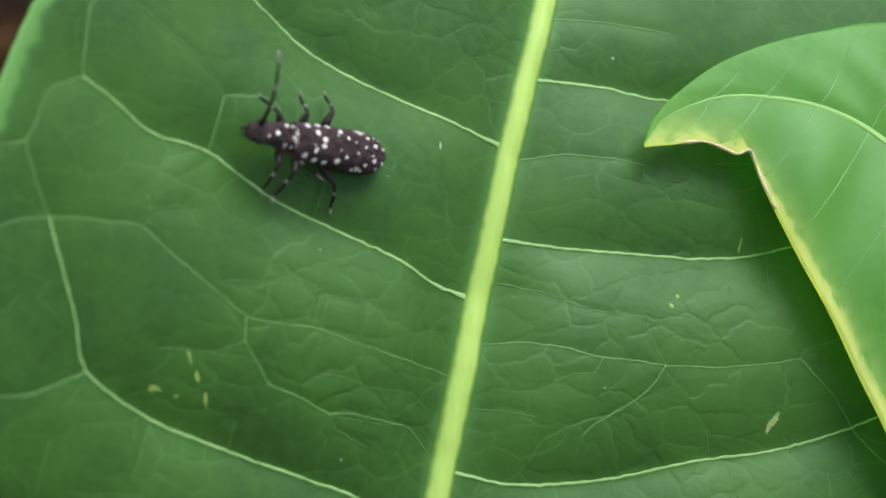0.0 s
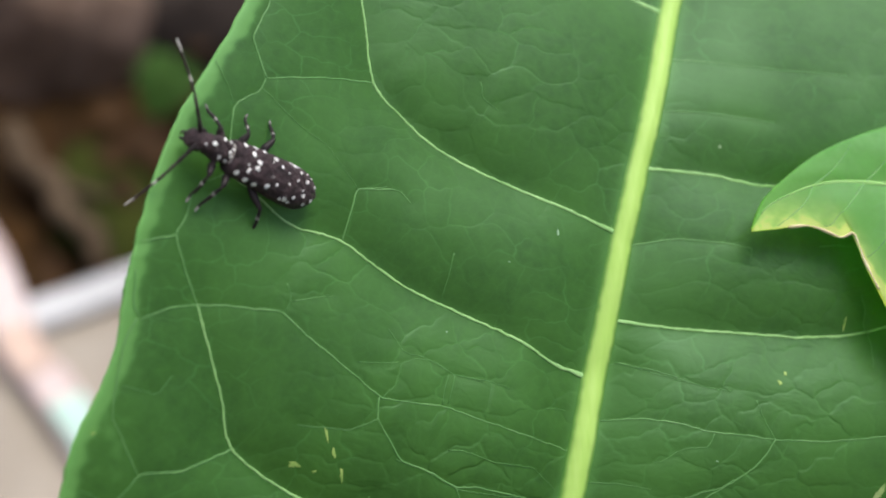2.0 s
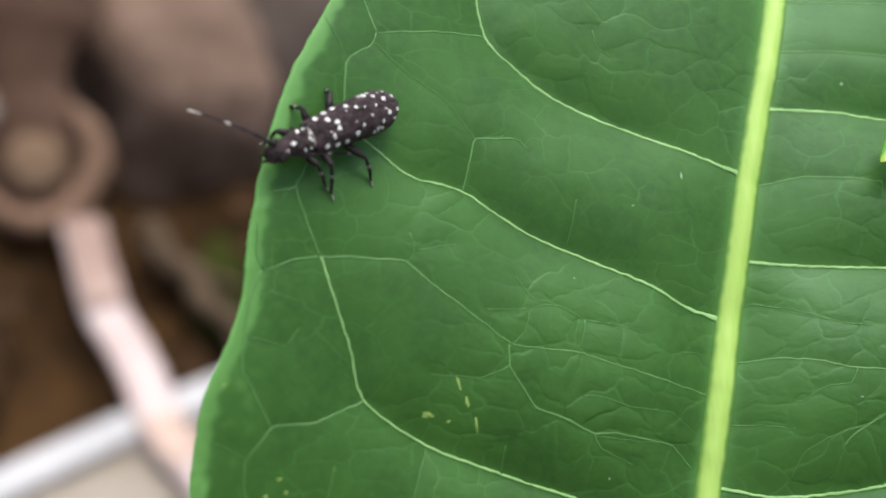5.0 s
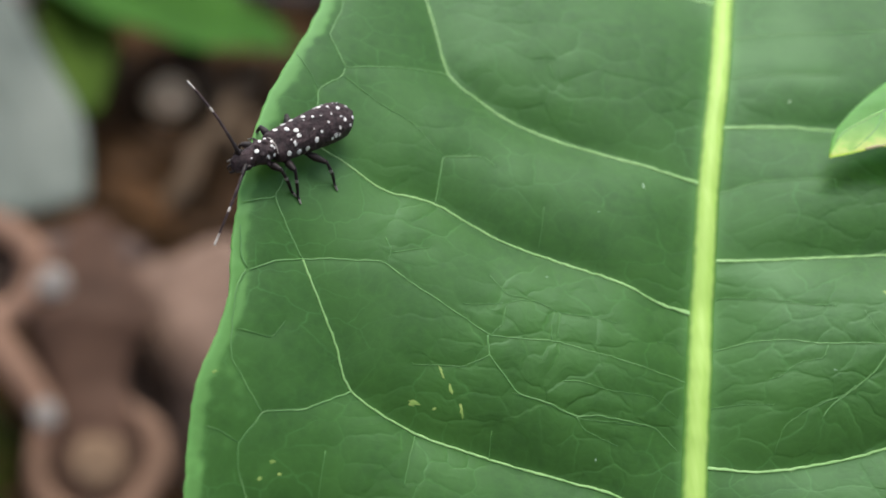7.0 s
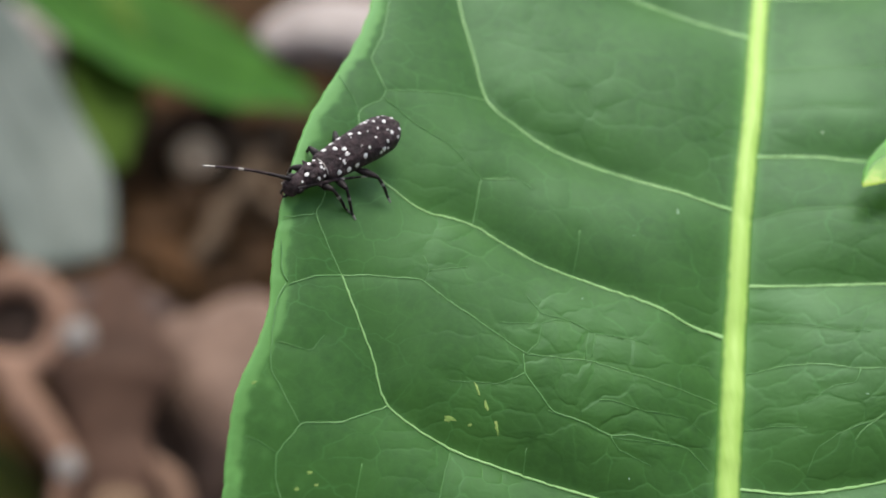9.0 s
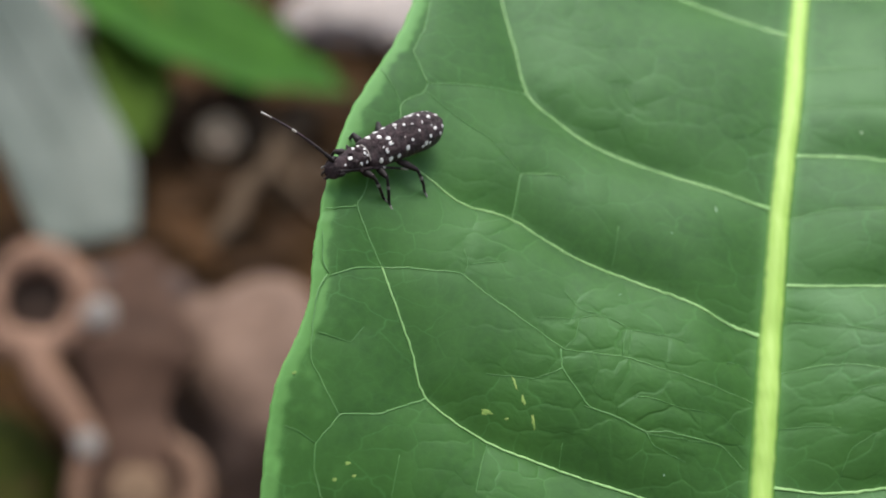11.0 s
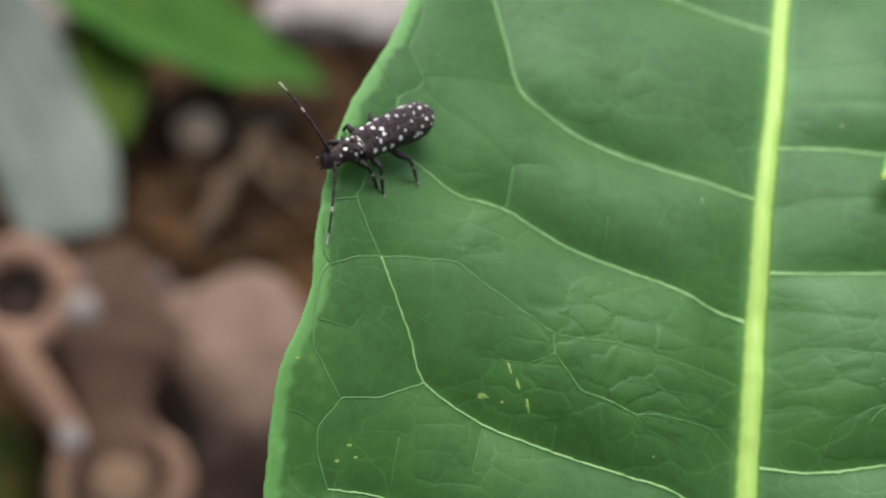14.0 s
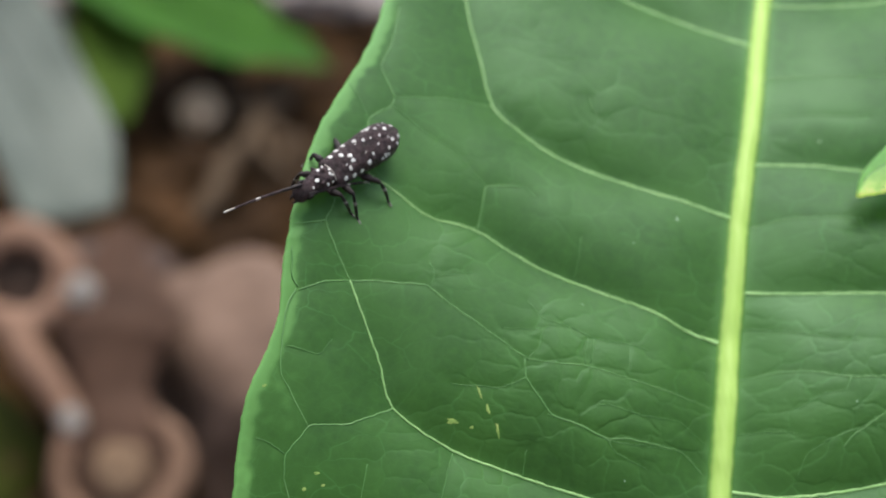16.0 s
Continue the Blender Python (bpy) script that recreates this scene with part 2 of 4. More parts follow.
def mesh_object(name, verts, faces, material, parent=None, label="", smooth=True):
    me = bpy.data.meshes.new(name)
    me.from_pydata([tuple(v) for v in verts], [], [tuple(f) for f in faces])
    me.polygons.foreach_set("use_smooth", [smooth] * len(me.polygons))
    me.materials.append(material)
    me.update()
    ob = new(name, me)
    if parent is not None:
        ob.parent = parent
    if label:
        ob["label"] = label
    return ob


def part(name, bm, material, parent=None, label=""):
    me = bpy.data.meshes.new(name)
    bmesh.ops.recalc_face_normals(bm, faces=bm.faces)
    bm.to_mesh(me)
    bm.free()
    me.polygons.foreach_set("use_smooth", [True] * len(me.polygons))
    me.materials.append(material)
    ob = new(name, me)
    if parent is not None:
        ob.parent = parent
    if label:
        ob["label"] = label
    return ob


def spline(points, n):
    """Catmull-Rom through the points, n samples evenly spread."""
    p = np.array(points, float)
    p = np.vstack([2 * p[0] - p[1], p, 2 * p[-1] - p[-2]])
    out = []
    for i in range(1, len(p) - 2):
        for k in np.linspace(0, 1, 12, endpoint=False):
            a, b, c, d = p[i - 1], p[i], p[i + 1], p[i + 2]
            out.append(0.5 * (2 * b + (c - a) * k + (2 * a - 5 * b + 4 * c - d) * k**2 + (3 * b - a - 3 * c + d) * k**3))
    out = np.array(out + [p[-2]])
    s = np.r_[0, np.cumsum(np.linalg.norm(np.diff(out, axis=0), axis=1))]
    return np.stack([np.interp(np.linspace(0, s[-1], n), s, out[:, k]) for k in range(out.shape[1])], 1)


def tube(points, radii, sides=8, up=(0, 0, 1), flat=1.0):
    """Verts and faces of a closed tube along points; flat squashes it along up."""
    p = np.array(points, float)
    n = len(p)
    radii = np.broadcast_to(np.asarray(radii, float), (n,))
    t = np.gradient(p, axis=0)
    t /= np.linalg.norm(t, axis=1)[:, None] + 1e-12
    side = np.cross(t, up)
    side /= np.linalg.norm(side, axis=1)[:, None] + 1e-12
    top = np.cross(side, t)
    ang = np.linspace(0, 2 * math.pi, sides, endpoint=False)
    ring = p[:, None] + radii[:, None, None] * (np.cos(ang)[None, :, None] * side[:, None] + flat * np.sin(ang)[None, :, None] * top[:, None])
    verts = list(ring.reshape(-1, 3)) + [p[0], p[-1]]
    faces = []
    for i in range(n - 1):
        for k in range(sides):
            a, b = i * sides + k, i * sides + (k + 1) % sides
            faces.append((a, b, b + sides, a + sides))
    for k in range(sides):
        faces.append((n * sides, (k + 1) % sides, k))
        faces.append((n * sides + 1, (n - 1) * sides + k, (n - 1) * sides + (k + 1) % sides))
    return verts, faces


def sheet(x, y, z, thick):
    """Verts and faces of a grid with a back face and closed rim."""
    r, c = x.shape
    top = np.stack([x, y, z], -1).reshape(-1, 3)
    low = np.stack([x, y, z - thick], -1).reshape(-1, 3)
    n = r * c
    idx = np.arange(n).reshape(r, c)
    q = np.stack([idx[:-1, :-1], idx[:-1, 1:], idx[1:, 1:], idx[1:, :-1]], -1).reshape(-1, 4)
    faces = [tuple(f) for f in q.tolist()] + [tuple(f[::-1]) for f in (q + n).tolist()]
    loop = [*idx[0, :], *idx[1:, -1], *idx[-1, -2::-1], *idx[-2:0:-1, 0]]
    for a, b in zip(loop, loop[1:] + loop[:1]):
        faces.append((int(b), int(a), int(a) + n, int(b) + n))
    return np.vstack([top, low]), faces


# ---------------------------------------------------------------- the large leaf
LEAF = pose(0, 0, 0.36, 25, 0, 0)
MIDRIB = [(0, -92), (4, -70), (8.2, -48), (11, -30), (13.2, -19), (15.2, -10.5), (17.4, -2), (20.0, 8), (24.1, 20.3), (30.2, 37.4), (39, 58), (47, 78)]
EDGE = [(-0.5, -92), (-20, -74), (-30, -52), (-33, -36), (-32.4, -25), (-31.6, -18), (-30.8, -13), (-29.8, -9.6), (-28.1, -6.2), (-26.8, -2.8), (-26.4, 0.6), (-25.6, 4.4), (-24.45, 8.8), (-22.9, 13.2), (-21.1, 17), (-18.9, 20.6), (-16.4, 24.8), (-14.6, 28.6), (-12.5, 33.6), (-5, 46), (12, 61), (33, 73), (46.5, 78)]
VEINS = {
    "lateral_vein": [
        [(19.6, 8.2), (14.3, 10.4), (7.7, 12.9), (2.7, 15.3), (-0.6, 18), (-3.1, 21), (-3.7, 26.5), (-4.2, 33), (-3.5, 40)],
        [(16.2, -4.9), (12.7, -3.7), (9.7, -1.9), (3.9, 0.6), (-1.5, 3), (-6.9, 6.5), (-11.5, 7.6), (-14.8, 10), (-17.3, 11.6)],
        [(11, -26), (6.5, -21.8), (1.7, -19.8), (-4.7, -17.4), (-11.3, -14.7), (-16.6, -11), (-17.7, -7), (-19, -2.7), (-20, 0.7)],
        [(27, 30.3), (20.4, 33.3), (13.6, 36.9), (8, 42), (5, 48)],
        [(33, 44), (27, 48), (21, 54), (18, 60)],
        [(9.4, -40), (0, -36.5), (-10, -31), (-18, -23.2), (-21.3, -21.3), (-26.3, -20.6)],
        [(6, -58), (-4, -54), (-14, -47), (-24, -38)],
        [(22.6, 14.3), (29.4, 13.7), (35, 12.6), (44, 12.6), (54, 16)],
        [(18.4, 0.2), (24.4, -0.9), (31, -1.5), (37.4, -2), (43.5, -1.4), (52, 1.5), (58, 7)],
        [(13.2, -19.2), (18.6, -20.8), (23.4, -21), (28.2, -20.7), (35, -19.6), (41.7, -19), (47.4, -17.7), (53, -15.5), (58, -10)],
        [(10.6, -34), (20, -38), (32, -39), (45, -36), (54, -30)],
        [(7.4, -52), (18, -57), (30, -58), (42, -54)],
        [(30.4, 36.2), (36.6, 35.8), (44.3, 36.2), (52, 39)],
        [(36, 52), (43, 53), (49, 56)],
    ],
    "veinlet": [
        [(-27, -15.4), (-28.4, -14.5), (-29.6, -14.1)],
        [(-26.3, -6.0), (-23.4, -6.7), (-22.1, -5.2)],
        [(-3.0, -1.1), (-1.8, -3.1), (0.2, -3.5), (2.9, -5.0), (5.6, -5.6)],
        [(2.9, -5.0), (2.2, -7.5)],
        [(-6.0, -3.9), (-3.8, -4.0), (-2.3, -3.9)],
        [(-4.3, -8.7), (-6.7, -9.6), (-9.1, -9.3), (-11.3, -9.1)],
        [(2.1, -11.4), (3.6, -11.5), (6.5, -12.6), (10.5, -13.0), (12.7, -14.8)],
        [(12.0, -7.9), (12.8, -7.8), (14.0, -8.0)],
        [(18.9, -3.8), (22.1, -4.7), (25.8, -6.3), (28.5, -6.9)],
        [(26.6, -10.6), (26.0, -11.8), (23.5, -11.9), (21.7, -13.0), (21.0, -12.9)],
        [(15.9, -14.4), (18.4, -14.7), (20.8, -15.3)],
        [(28.2, -14.7), (27.2, -15.4), (23.7, -16.2), (21.4, -17.3), (20.3, -19.4)],
        [(-5.0, -17.4), (-4.9, -16.2), (-4.6, -15.1)],
        [(-19.6, -16.2), (-20.2, -18.4), (-20.6, -20.5)],
        [(-13.1, -19.5), (-12.2, -16.8), (-11.4, -14.9)],
        [(3.0, -14.6), (3.5, -15.8), (6.4, -17.3)],
        [(3.3, 5.7), (2.9, 3.7), (2.3, 1.8)],
        [(-14.0, 18.9), (-11.0, 16.2), (-8.2, 14.5), (-5.5, 11.0)],
        [(-5.5, 11.0), (-2.8, 11.3)],
        [(-18.4, 21.0), (-17.1, 18.5), (-16.8, 17.5)],
        [(-12.2, 2.6), (-11.8, 1.1), (-12.5, 0.2)],
        [(-11.8, 1.1), (-8.1, 1.7)],
        [(16.4, -4.4), (18.0, -4.1), (19.4, -3.8), (21.1, -4.6)],
        [(27.5, -6.8), (23.4, -5.5), (21.1, -4.6)],
        [(44.2, -11.1), (44.6, -10.4), (46.6, -9.9), (48.0, -9.5)],
        [(32.1, -11.4), (31.4, -10.1), (31.0, -8.8), (30.7, -7.7)],
        [(36.3, -19.3), (36.0, -18.0), (35.8, -16.9)],
        [(43.5, -19.2), (43.4, -18.5), (42.9, -17.9)],
        [(37.9, -19.8), (38.0, -21.5), (38.2, -22.9)],
        [(42.7, -1.9), (42.7, -2.7), (42.5, -3.9), (42.3, -5.0)],
        [(42.7, -1.9), (42.2, -0.8), (42.5, 0.5), (42.0, 1.8)],
        [(38.5, 6.4), (40.2, 6.5), (42.3, 6.4), (44.3, 6.1)],
        [(31.9, 6.3), (32.0, 5.8), (31.4, 4.9)],
        [(1.6, -7.6), (1.8, -6.2), (2.4, -4.9)],
        [(-4.1, -7.0), (-2.6, -5.9), (-2.1, -4.0), (-0.9, -3.6), (1.1, -3.8), (2.8, -5.0), (4.1, -5.2), (6.1, -5.5), (8.2, -6.2)],
        [(-2.5, -12.1), (0.2, -13.1), (3.2, -14.8), (6.3, -15.3), (9.0, -15.6)],
        [(6.8, 21.4), (6.9, 19.9), (8.4, 18.9)],
    ],
    "loop_vein": [
        [(-20, 0.7), (-21, 3.1), (-22, 6.1), (-21, 7.7), (-20.4, 9.9), (-19.8, 10.5), (-17.3, 11.6)],
        [(-17.3, 11.6), (-17.3, 12.6), (-16.8, 17.0), (-16.3, 17.7), (-14.3, 18.7), (-13.8, 19.9)],
        [(-25.2, -0.7), (-26.2, -2.5), (-26.7, -5.1), (-27.1, -8.4), (-24.8, -13.0)],
        [(-25, -0.6), (-25.5, 0.4), (-25.3, 3.2)],
        [(-3.3, 21.0), (-8.6, 20.6), (-13.8, 19.9)],
        [(-13.8, 19.9), (-14.9, 23.4), (-13.3, 26.4), (-12, 31)],
        [(-6.8, 6.5), (-5.6, 11.0), (-1.6, 11.1), (-0.6, 10.0)],
        [(-16.6, -10.9), (-21.1, -12.7), (-24.6, -12.9), (-27, -15.5), (-27.2, -17.5), (-26.3, -20.6)],
        [(-20, 0.6), (-22.4, 0.3), (-24.9, -0.8)],
        [(-22, 6.1), (-24.9, 5.4)],
        [(-20, 0.6), (-17.5, 0.6), (-12.7, 0.2), (-11, -1.4), (-7.3, -4.3), (-3.9, -7), (1.8, -7.7), (5.8, -9.1), (9.9, -10.3), (15, -11.8)],
        [(-4.2, -6.9), (-4.3, -8.7), (-2.1, -12.2), (0.6, -13.2), (3.0, -14.6), (5.0, -14.6), (7.2, -15.1), (10.4, -15.8), (12.2, -17.8)],
        [(16.2, -9.0), (20.6, -9.0), (24.0, -9.7), (26.1, -10.5), (29.6, -10.9), (32.1, -11.4), (36.5, -11.7), (39.9, -11.6), (42.5, -11.4), (44.2, -11.1)],
        [(44.2, -11.1), (44.9, -12.0), (46.0, -13.1), (47.4, -14.7), (48.5, -16.3), (49.1, -17.5), (50.2, -19.2), (51.7, -20.8)],
        [(32.1, -11.4), (31.3, -12.5), (30.2, -13.7), (27.7, -15.2), (25.8, -16.1), (24.7, -17.2)],
        [(20.2, 6.8), (24.9, 7.4), (28.3, 7.0), (30.2, 6.7), (31.9, 6.3)],
        [(26.6, 25.4), (33, 24.6), (37.4, 24), (44.1, 23.6)],
        [(24.4, 20), (30, 19.6), (36, 18.6)],
    ],
}


# scars and specks on the blade: place, half length, half width, turn
FLECKS = [
    (-11.3, -12.3, 0.5, 0.3, -20, "y"), (-8.7, -10.0, 0.55, 0.14, 110, "y"), (-8.0, -11.5, 0.45, 0.22, 100, "y"), (-7.2, -13.3, 0.65, 0.16, 105, "y"),
    (-9.6, -12.9, 0.2, 0.14, 0, "y"), (13.7, 7.9, 0.5, 0.09, 95, "w"), (41.6, -16.6, 0.9, 0.4, 55, "t"), (33.1, -6.2, 0.22, 0.18, 0, "y"),
    (33.8, -5.4, 0.2, 0.16, 0, "y"), (40.4, -0.8, 0.5, 0.12, 80, "y"), (-24.2, -17.0, 0.25, 0.2, 0, "y"), (-25.4, -18.3, 0.3, 0.18, 40, "y"),
    (-23.7, -18.0, 0.18, 0.14, 0, "y"), (-28.6, -9.7, 0.22, 0.16, 0, "y"), (26.6, -13.1, 0.13, 0.1, 0, "w"), (4.3, -18.3, 0.12, 0.1, 0, "w"),
    (2.5, -1.2, 0.1, 0.08, 0, "w"), (8.5, 5.0, 0.1, 0.07, 0, "w"),
]


def surf(u, v):
    """Smooth height of the blade in millimetres, before veins."""
    a, b = np.tanh(np.asarray(u) / 70) * 70 / 30, np.tanh(np.asarray(v) / 60) * 60 / 20
    return -0.34 + 0.06 * a + 1.03 * b + 2.92 * a * a - 2.08 * a * b - 1.29 * b * b


def samples(lines, step=0.35, angular=False):
    """Even points along each line, rounded or with blunt corners."""
    out = []
    for line in lines:
        way = np.r_[0, np.cumsum([math.dist(p, q) for p, q in zip(line, line[1:])])]
        n = max(4, int(way[-1] / step))
        if angular:
            a, k = np.array(line, float), np.linspace(0, way[-1], n)
            c = np.column_stack([np.interp(k, way, a[:, 0]), np.interp(k, way, a[:, 1])])
            c[1:-1] = (c[:-2] + 2 * c[1:-1] + c[2:]) / 4
            out.append(c)
        else:
            out.append(spline(line, n))
    return out


RIB_LINE = samples([MIDRIB])[0]
MAIN_LINES = samples(VEINS["lateral_vein"])
LOOP_LINES = samples(VEINS["loop_vein"], 0.35, True)
FINE_LINES = samples(VEINS["veinlet"], 0.35, True)


def nearest(u, v, pts):
    """Distance from each place to the nearest of pts."""
    shape, u, v = np.shape(u), np.ravel(u), np.ravel(v)
    out = np.empty(len(u))
    for i in range(0, len(u), 4000):
        d = (u[i : i + 4000, None] - pts[None, :, 0]) ** 2 + (v[i : i + 4000, None] - pts[None, :, 1]) ** 2
        out[i : i + 4000] = np.sqrt(d.min(1))
    return out.reshape(shape)


def beside(u, v, pts):
    """Rounded distance from each place to a line of pts, and how far along the line it lies (0 to 1)."""
    shape, u, v = np.shape(u), np.ravel(u), np.ravel(v)
    out, along = np.empty(len(u)), np.empty(len(u))
    k = np.arange(len(pts)) / len(pts)
    for i in range(0, len(u), 4000):
        d = (u[i : i + 4000, None] - pts[None, :, 0]) ** 2 + (v[i : i + 4000, None] - pts[None, :, 1]) ** 2 + 0.3
        w = 1 / (d * d * d)
        total = w.sum(1)
        out[i : i + 4000] = (w * np.sqrt(d)).sum(1) / total
        along[i : i + 4000] = (w * k[None]).sum(1) / total
    return 0.9 * np.maximum(out.reshape(shape) - 0.6, 0), along.reshape(shape)


ALL_LOOP = np.vstack(LOOP_LINES + FINE_LINES)


def blade_height(u, v):
    """The blade's height: it dips along midrib and veins and swells between them."""
    dl, dr = nearest(u, v, ALL_LOOP), nearest(u, v, RIB_LINE)
    swell = 1 - np.exp(-((dr / 4.0) ** 1.2))
    for line in MAIN_LINES:
        d, along = beside(u, v, line)
        swell = swell * (1 - np.interp(along, (0.3, 0.6, 1), (1, 0.85, 0.4)) * np.exp(-d / 5.0))
    dip = np.interp(v, (-40, -20, -5, 2, 10, 18, 40), (-0.8, -1.0, -1.5, -1.0, -0.4, 0.0, -0.3))
    z = surf(u, v) + dip * np.exp(-((dr / 5.0) ** 2))
    z = z + 2.7 * swell - 0.5
    return z + 0.13 * (1 - np.exp(-dl / 0.9)) - 0.10


def leaf_grid():
    vs = np.r_[np.linspace(-92, -28, 70, endpoint=False), np.linspace(-28, 42, 330, endpoint=False), np.linspace(42, 78, 50)]
    mid, edge = spline(MIDRIB, 600), spline(EDGE, 600)
    xm, xl = np.interp(vs, mid[:, 1], mid[:, 0]), np.interp(vs, edge[:, 1], edge[:, 0])
    xl = xl + np.array([0.16 * noise.noise((v * 0.7, 0, 3)) + 0.07 * noise.noise((v * 2.3, 0, 6)) for v in vs])
    q = np.linspace(0, 1, 170)
    left = xm[:, None] + (xl - xm)[:, None] * q[::-1][None]
    right = xm[:, None] + (xm - xl)[:, None] * 1.02 * q[None, 1:]
    u = np.concatenate([left, right], 1)
    v = np.repeat(vs[:, None], u.shape[1], 1)
    off = np.minimum(u - xl[:, None], (2.02 * xm - 1.02 * xl)[:, None] - u)
    z = blade_height(u, v) - 0.3 * np.exp(-off / 1.0)
    return u, v, z, off


def big_leaf():
    root = empty("broad_leaf", LEAF)
    tagged(root, "broad glossy dark green leaf with pale raised veins and spotted surface", "leaf")
    u, v, z, off = leaf_grid()
    verts, faces = sheet(u / 1000, v / 1000, z / 1000, 0.00035)
    blade = mesh_object("blade", verts, faces, M_LEAF, root, "dark green quilted leaf blade")
    wob = np.array([noise.noise((b * 0.3, 0, 1)) + 0.6 * noise.noise((a * 0.8, b * 0.9, 2)) for a, b in zip(u.ravel(), v.ravel())])
    rim = np.clip(0.55 / (1 + np.exp((off.ravel() - 1.35 - 0.7 * wob) / 0.12)) + 0.35 * np.exp(-off.ravel() / 0.3), 0, 1)
    rim = np.clip(rim + 0.3 * np.exp(-((nearest(u.ravel() - 0.42, v.ravel(), RIB_LINE) / 1.55) ** 4)), 0, 1)
    stain = np.array([1.7 * noise.noise((a * 0.5, b * 0.5, 11)) + 0.8 * noise.noise((a * 1.3, b * 1.3, 3)) for a, b in zip(u.ravel(), v.ravel())])
    rim = np.clip(rim + 0.3 * np.clip(stain - 0.15, 0, 1) * np.exp(-((off.ravel() / 5.5) ** 2)) / (1 + np.exp((v.ravel() + 6) / 2)), 0, 1)
    at = blade.data.attributes.new("rim", "FLOAT", "POINT")
    at.data.foreach_set("value", np.r_[rim, rim].astype(np.float32))
    pucker = np.clip((off.ravel() - 8) / 7, 0.12, 1) * np.where(u.ravel() < np.interp(v.ravel(), RIB_LINE[:, 1], RIB_LINE[:, 0]), 1.15, 1.05)
    at = blade.data.attributes.new("pucker", "FLOAT", "POINT")
    at.data.foreach_set("value", np.r_[pucker, pucker].astype(np.float32))

    def vein(name, line, r0, r1, material, flat, lift, label="", wild=0.3, flare=0.0):
        line = line + np.array([(0.08 * noise.noise((x * 1.4, y * 1.4, 8)) + 0.05 * noise.noise((x * 3.3, y * 3.3, 2)), 0.08 * noise.noise((x * 1.4, y * 1.4, 4)) + 0.05 * noise.noise((x * 3.3, y * 3.3, 7))) for x, y in line]) * (wild > 0.1)
        zz = blade_height(line[:, 0], line[:, 1])
        k = np.linspace(0, 1, len(line))
        r = (r0 + (r1 - r0) * k + flare * np.exp(-k * len(line) * 0.35 / 0.7)) * (1 + wild * np.array([noise.noise((x * 0.9, y * 0.9, 5)) + 0.7 * noise.noise((x * 2.6, y * 2.6, 1)) for x, y in line]))
        pts = np.column_stack([line, zz + 0.03 + lift * r]) / 1000
        vv, ff = tube(pts, r / 1000, 8, flat=flat)
        return mesh_object(name, vv, ff, material, root, label)

    # the midrib: a low rounded ridge whose flanks run out into the blade
    line = RIB_LINE + (0.42, 0)
    across = np.gradient(line, axis=0)
    across = np.column_stack([across[:, 1], -across[:, 0]]) / np.linalg.norm(across, axis=1)[:, None]
    half = np.linspace(1.38, 1.02, len(line)) * (1 + 0.05 * np.array([noise.noise((0, y * 0.8, 3)) for x, y in line]))
    q = np.linspace(-1, 1, 25)
    gu = line[:, :1] + across[:, :1] * half[:, None] * q[None]
    gv = line[:, 1:] + across[:, 1:] * half[:, None] * q[None]
    edge_z = blade_height(gu[:, [0, -1]], gv[:, [0, -1]])
    foot_z = edge_z[:, :1] * (1 - q[None]) / 2 + edge_z[:, 1:] * (1 + q[None]) / 2
    gz = np.maximum(foot_z, blade_height(gu, gv)) + 0.02 + 0.34 * half[:, None] * (1 - np.abs(q[None]) ** 2) ** 1.6
    gz[:, [0, -1]] = edge_z - 0.03
    verts, faces = sheet(gu / 1000, gv / 1000, gz / 1000, 0.0002)
    rib = mesh_object("midrib", verts, faces, M_CORE, root, "thick pale yellow-green midrib")
    wear = np.array([[0.07 * noise.noise((a * 1.3, b * 1.3, 7)) for a, b in zip(ra, rb)] for ra, rb in zip(gu, gv)])
    core = 1 / (1 + np.exp((np.abs(q[None]) + wear - 0.74) / 0.08))
    at = rib.data.attributes.new("core", "FLOAT", "POINT")
    at.data.foreach_set("value", np.r_[core.ravel(), core.ravel()].astype(np.float32))
    for line in MAIN_LINES:
        vein("lateral_vein", line, 0.14, 0.075, M_VEIN, 0.2, 0.1, "pale green side vein", 0.4, 0.2)
    for line in LOOP_LINES:
        vein("loop_vein", line, 0.066, 0.045, M_LOOP, 0.35, 0.2, "thin pale green linking vein")
    for line in FINE_LINES:
        vein("veinlet", line, 0.040, 0.024, M_HAIR, 0.5, 0.35, "hair-thin pale green veinlet", 0.15)
    foot = LEAF.inverted()
    way = [LEAF @ Vector((0.0004, -0.0905, float(blade_height(np.array([0.4]), np.array([-90.5]))[0]) / 1000)), Vector((-0.006, -0.105, 0.295)), Vector((-0.004, -0.135, 0.20)), Vector((0.01, -0.155, 0.08)), Vector((0.014, -0.16, -0.015))]
    vv, ff = tube(spline([tuple(foot @ q) for q in way], 40), np.linspace(0.0013, 0.003, 40), 10)
    mesh_object("stalk", vv, ff, M_RIB, root, "long pale green stalk rooted in the soil")
    rng = random.Random(5)
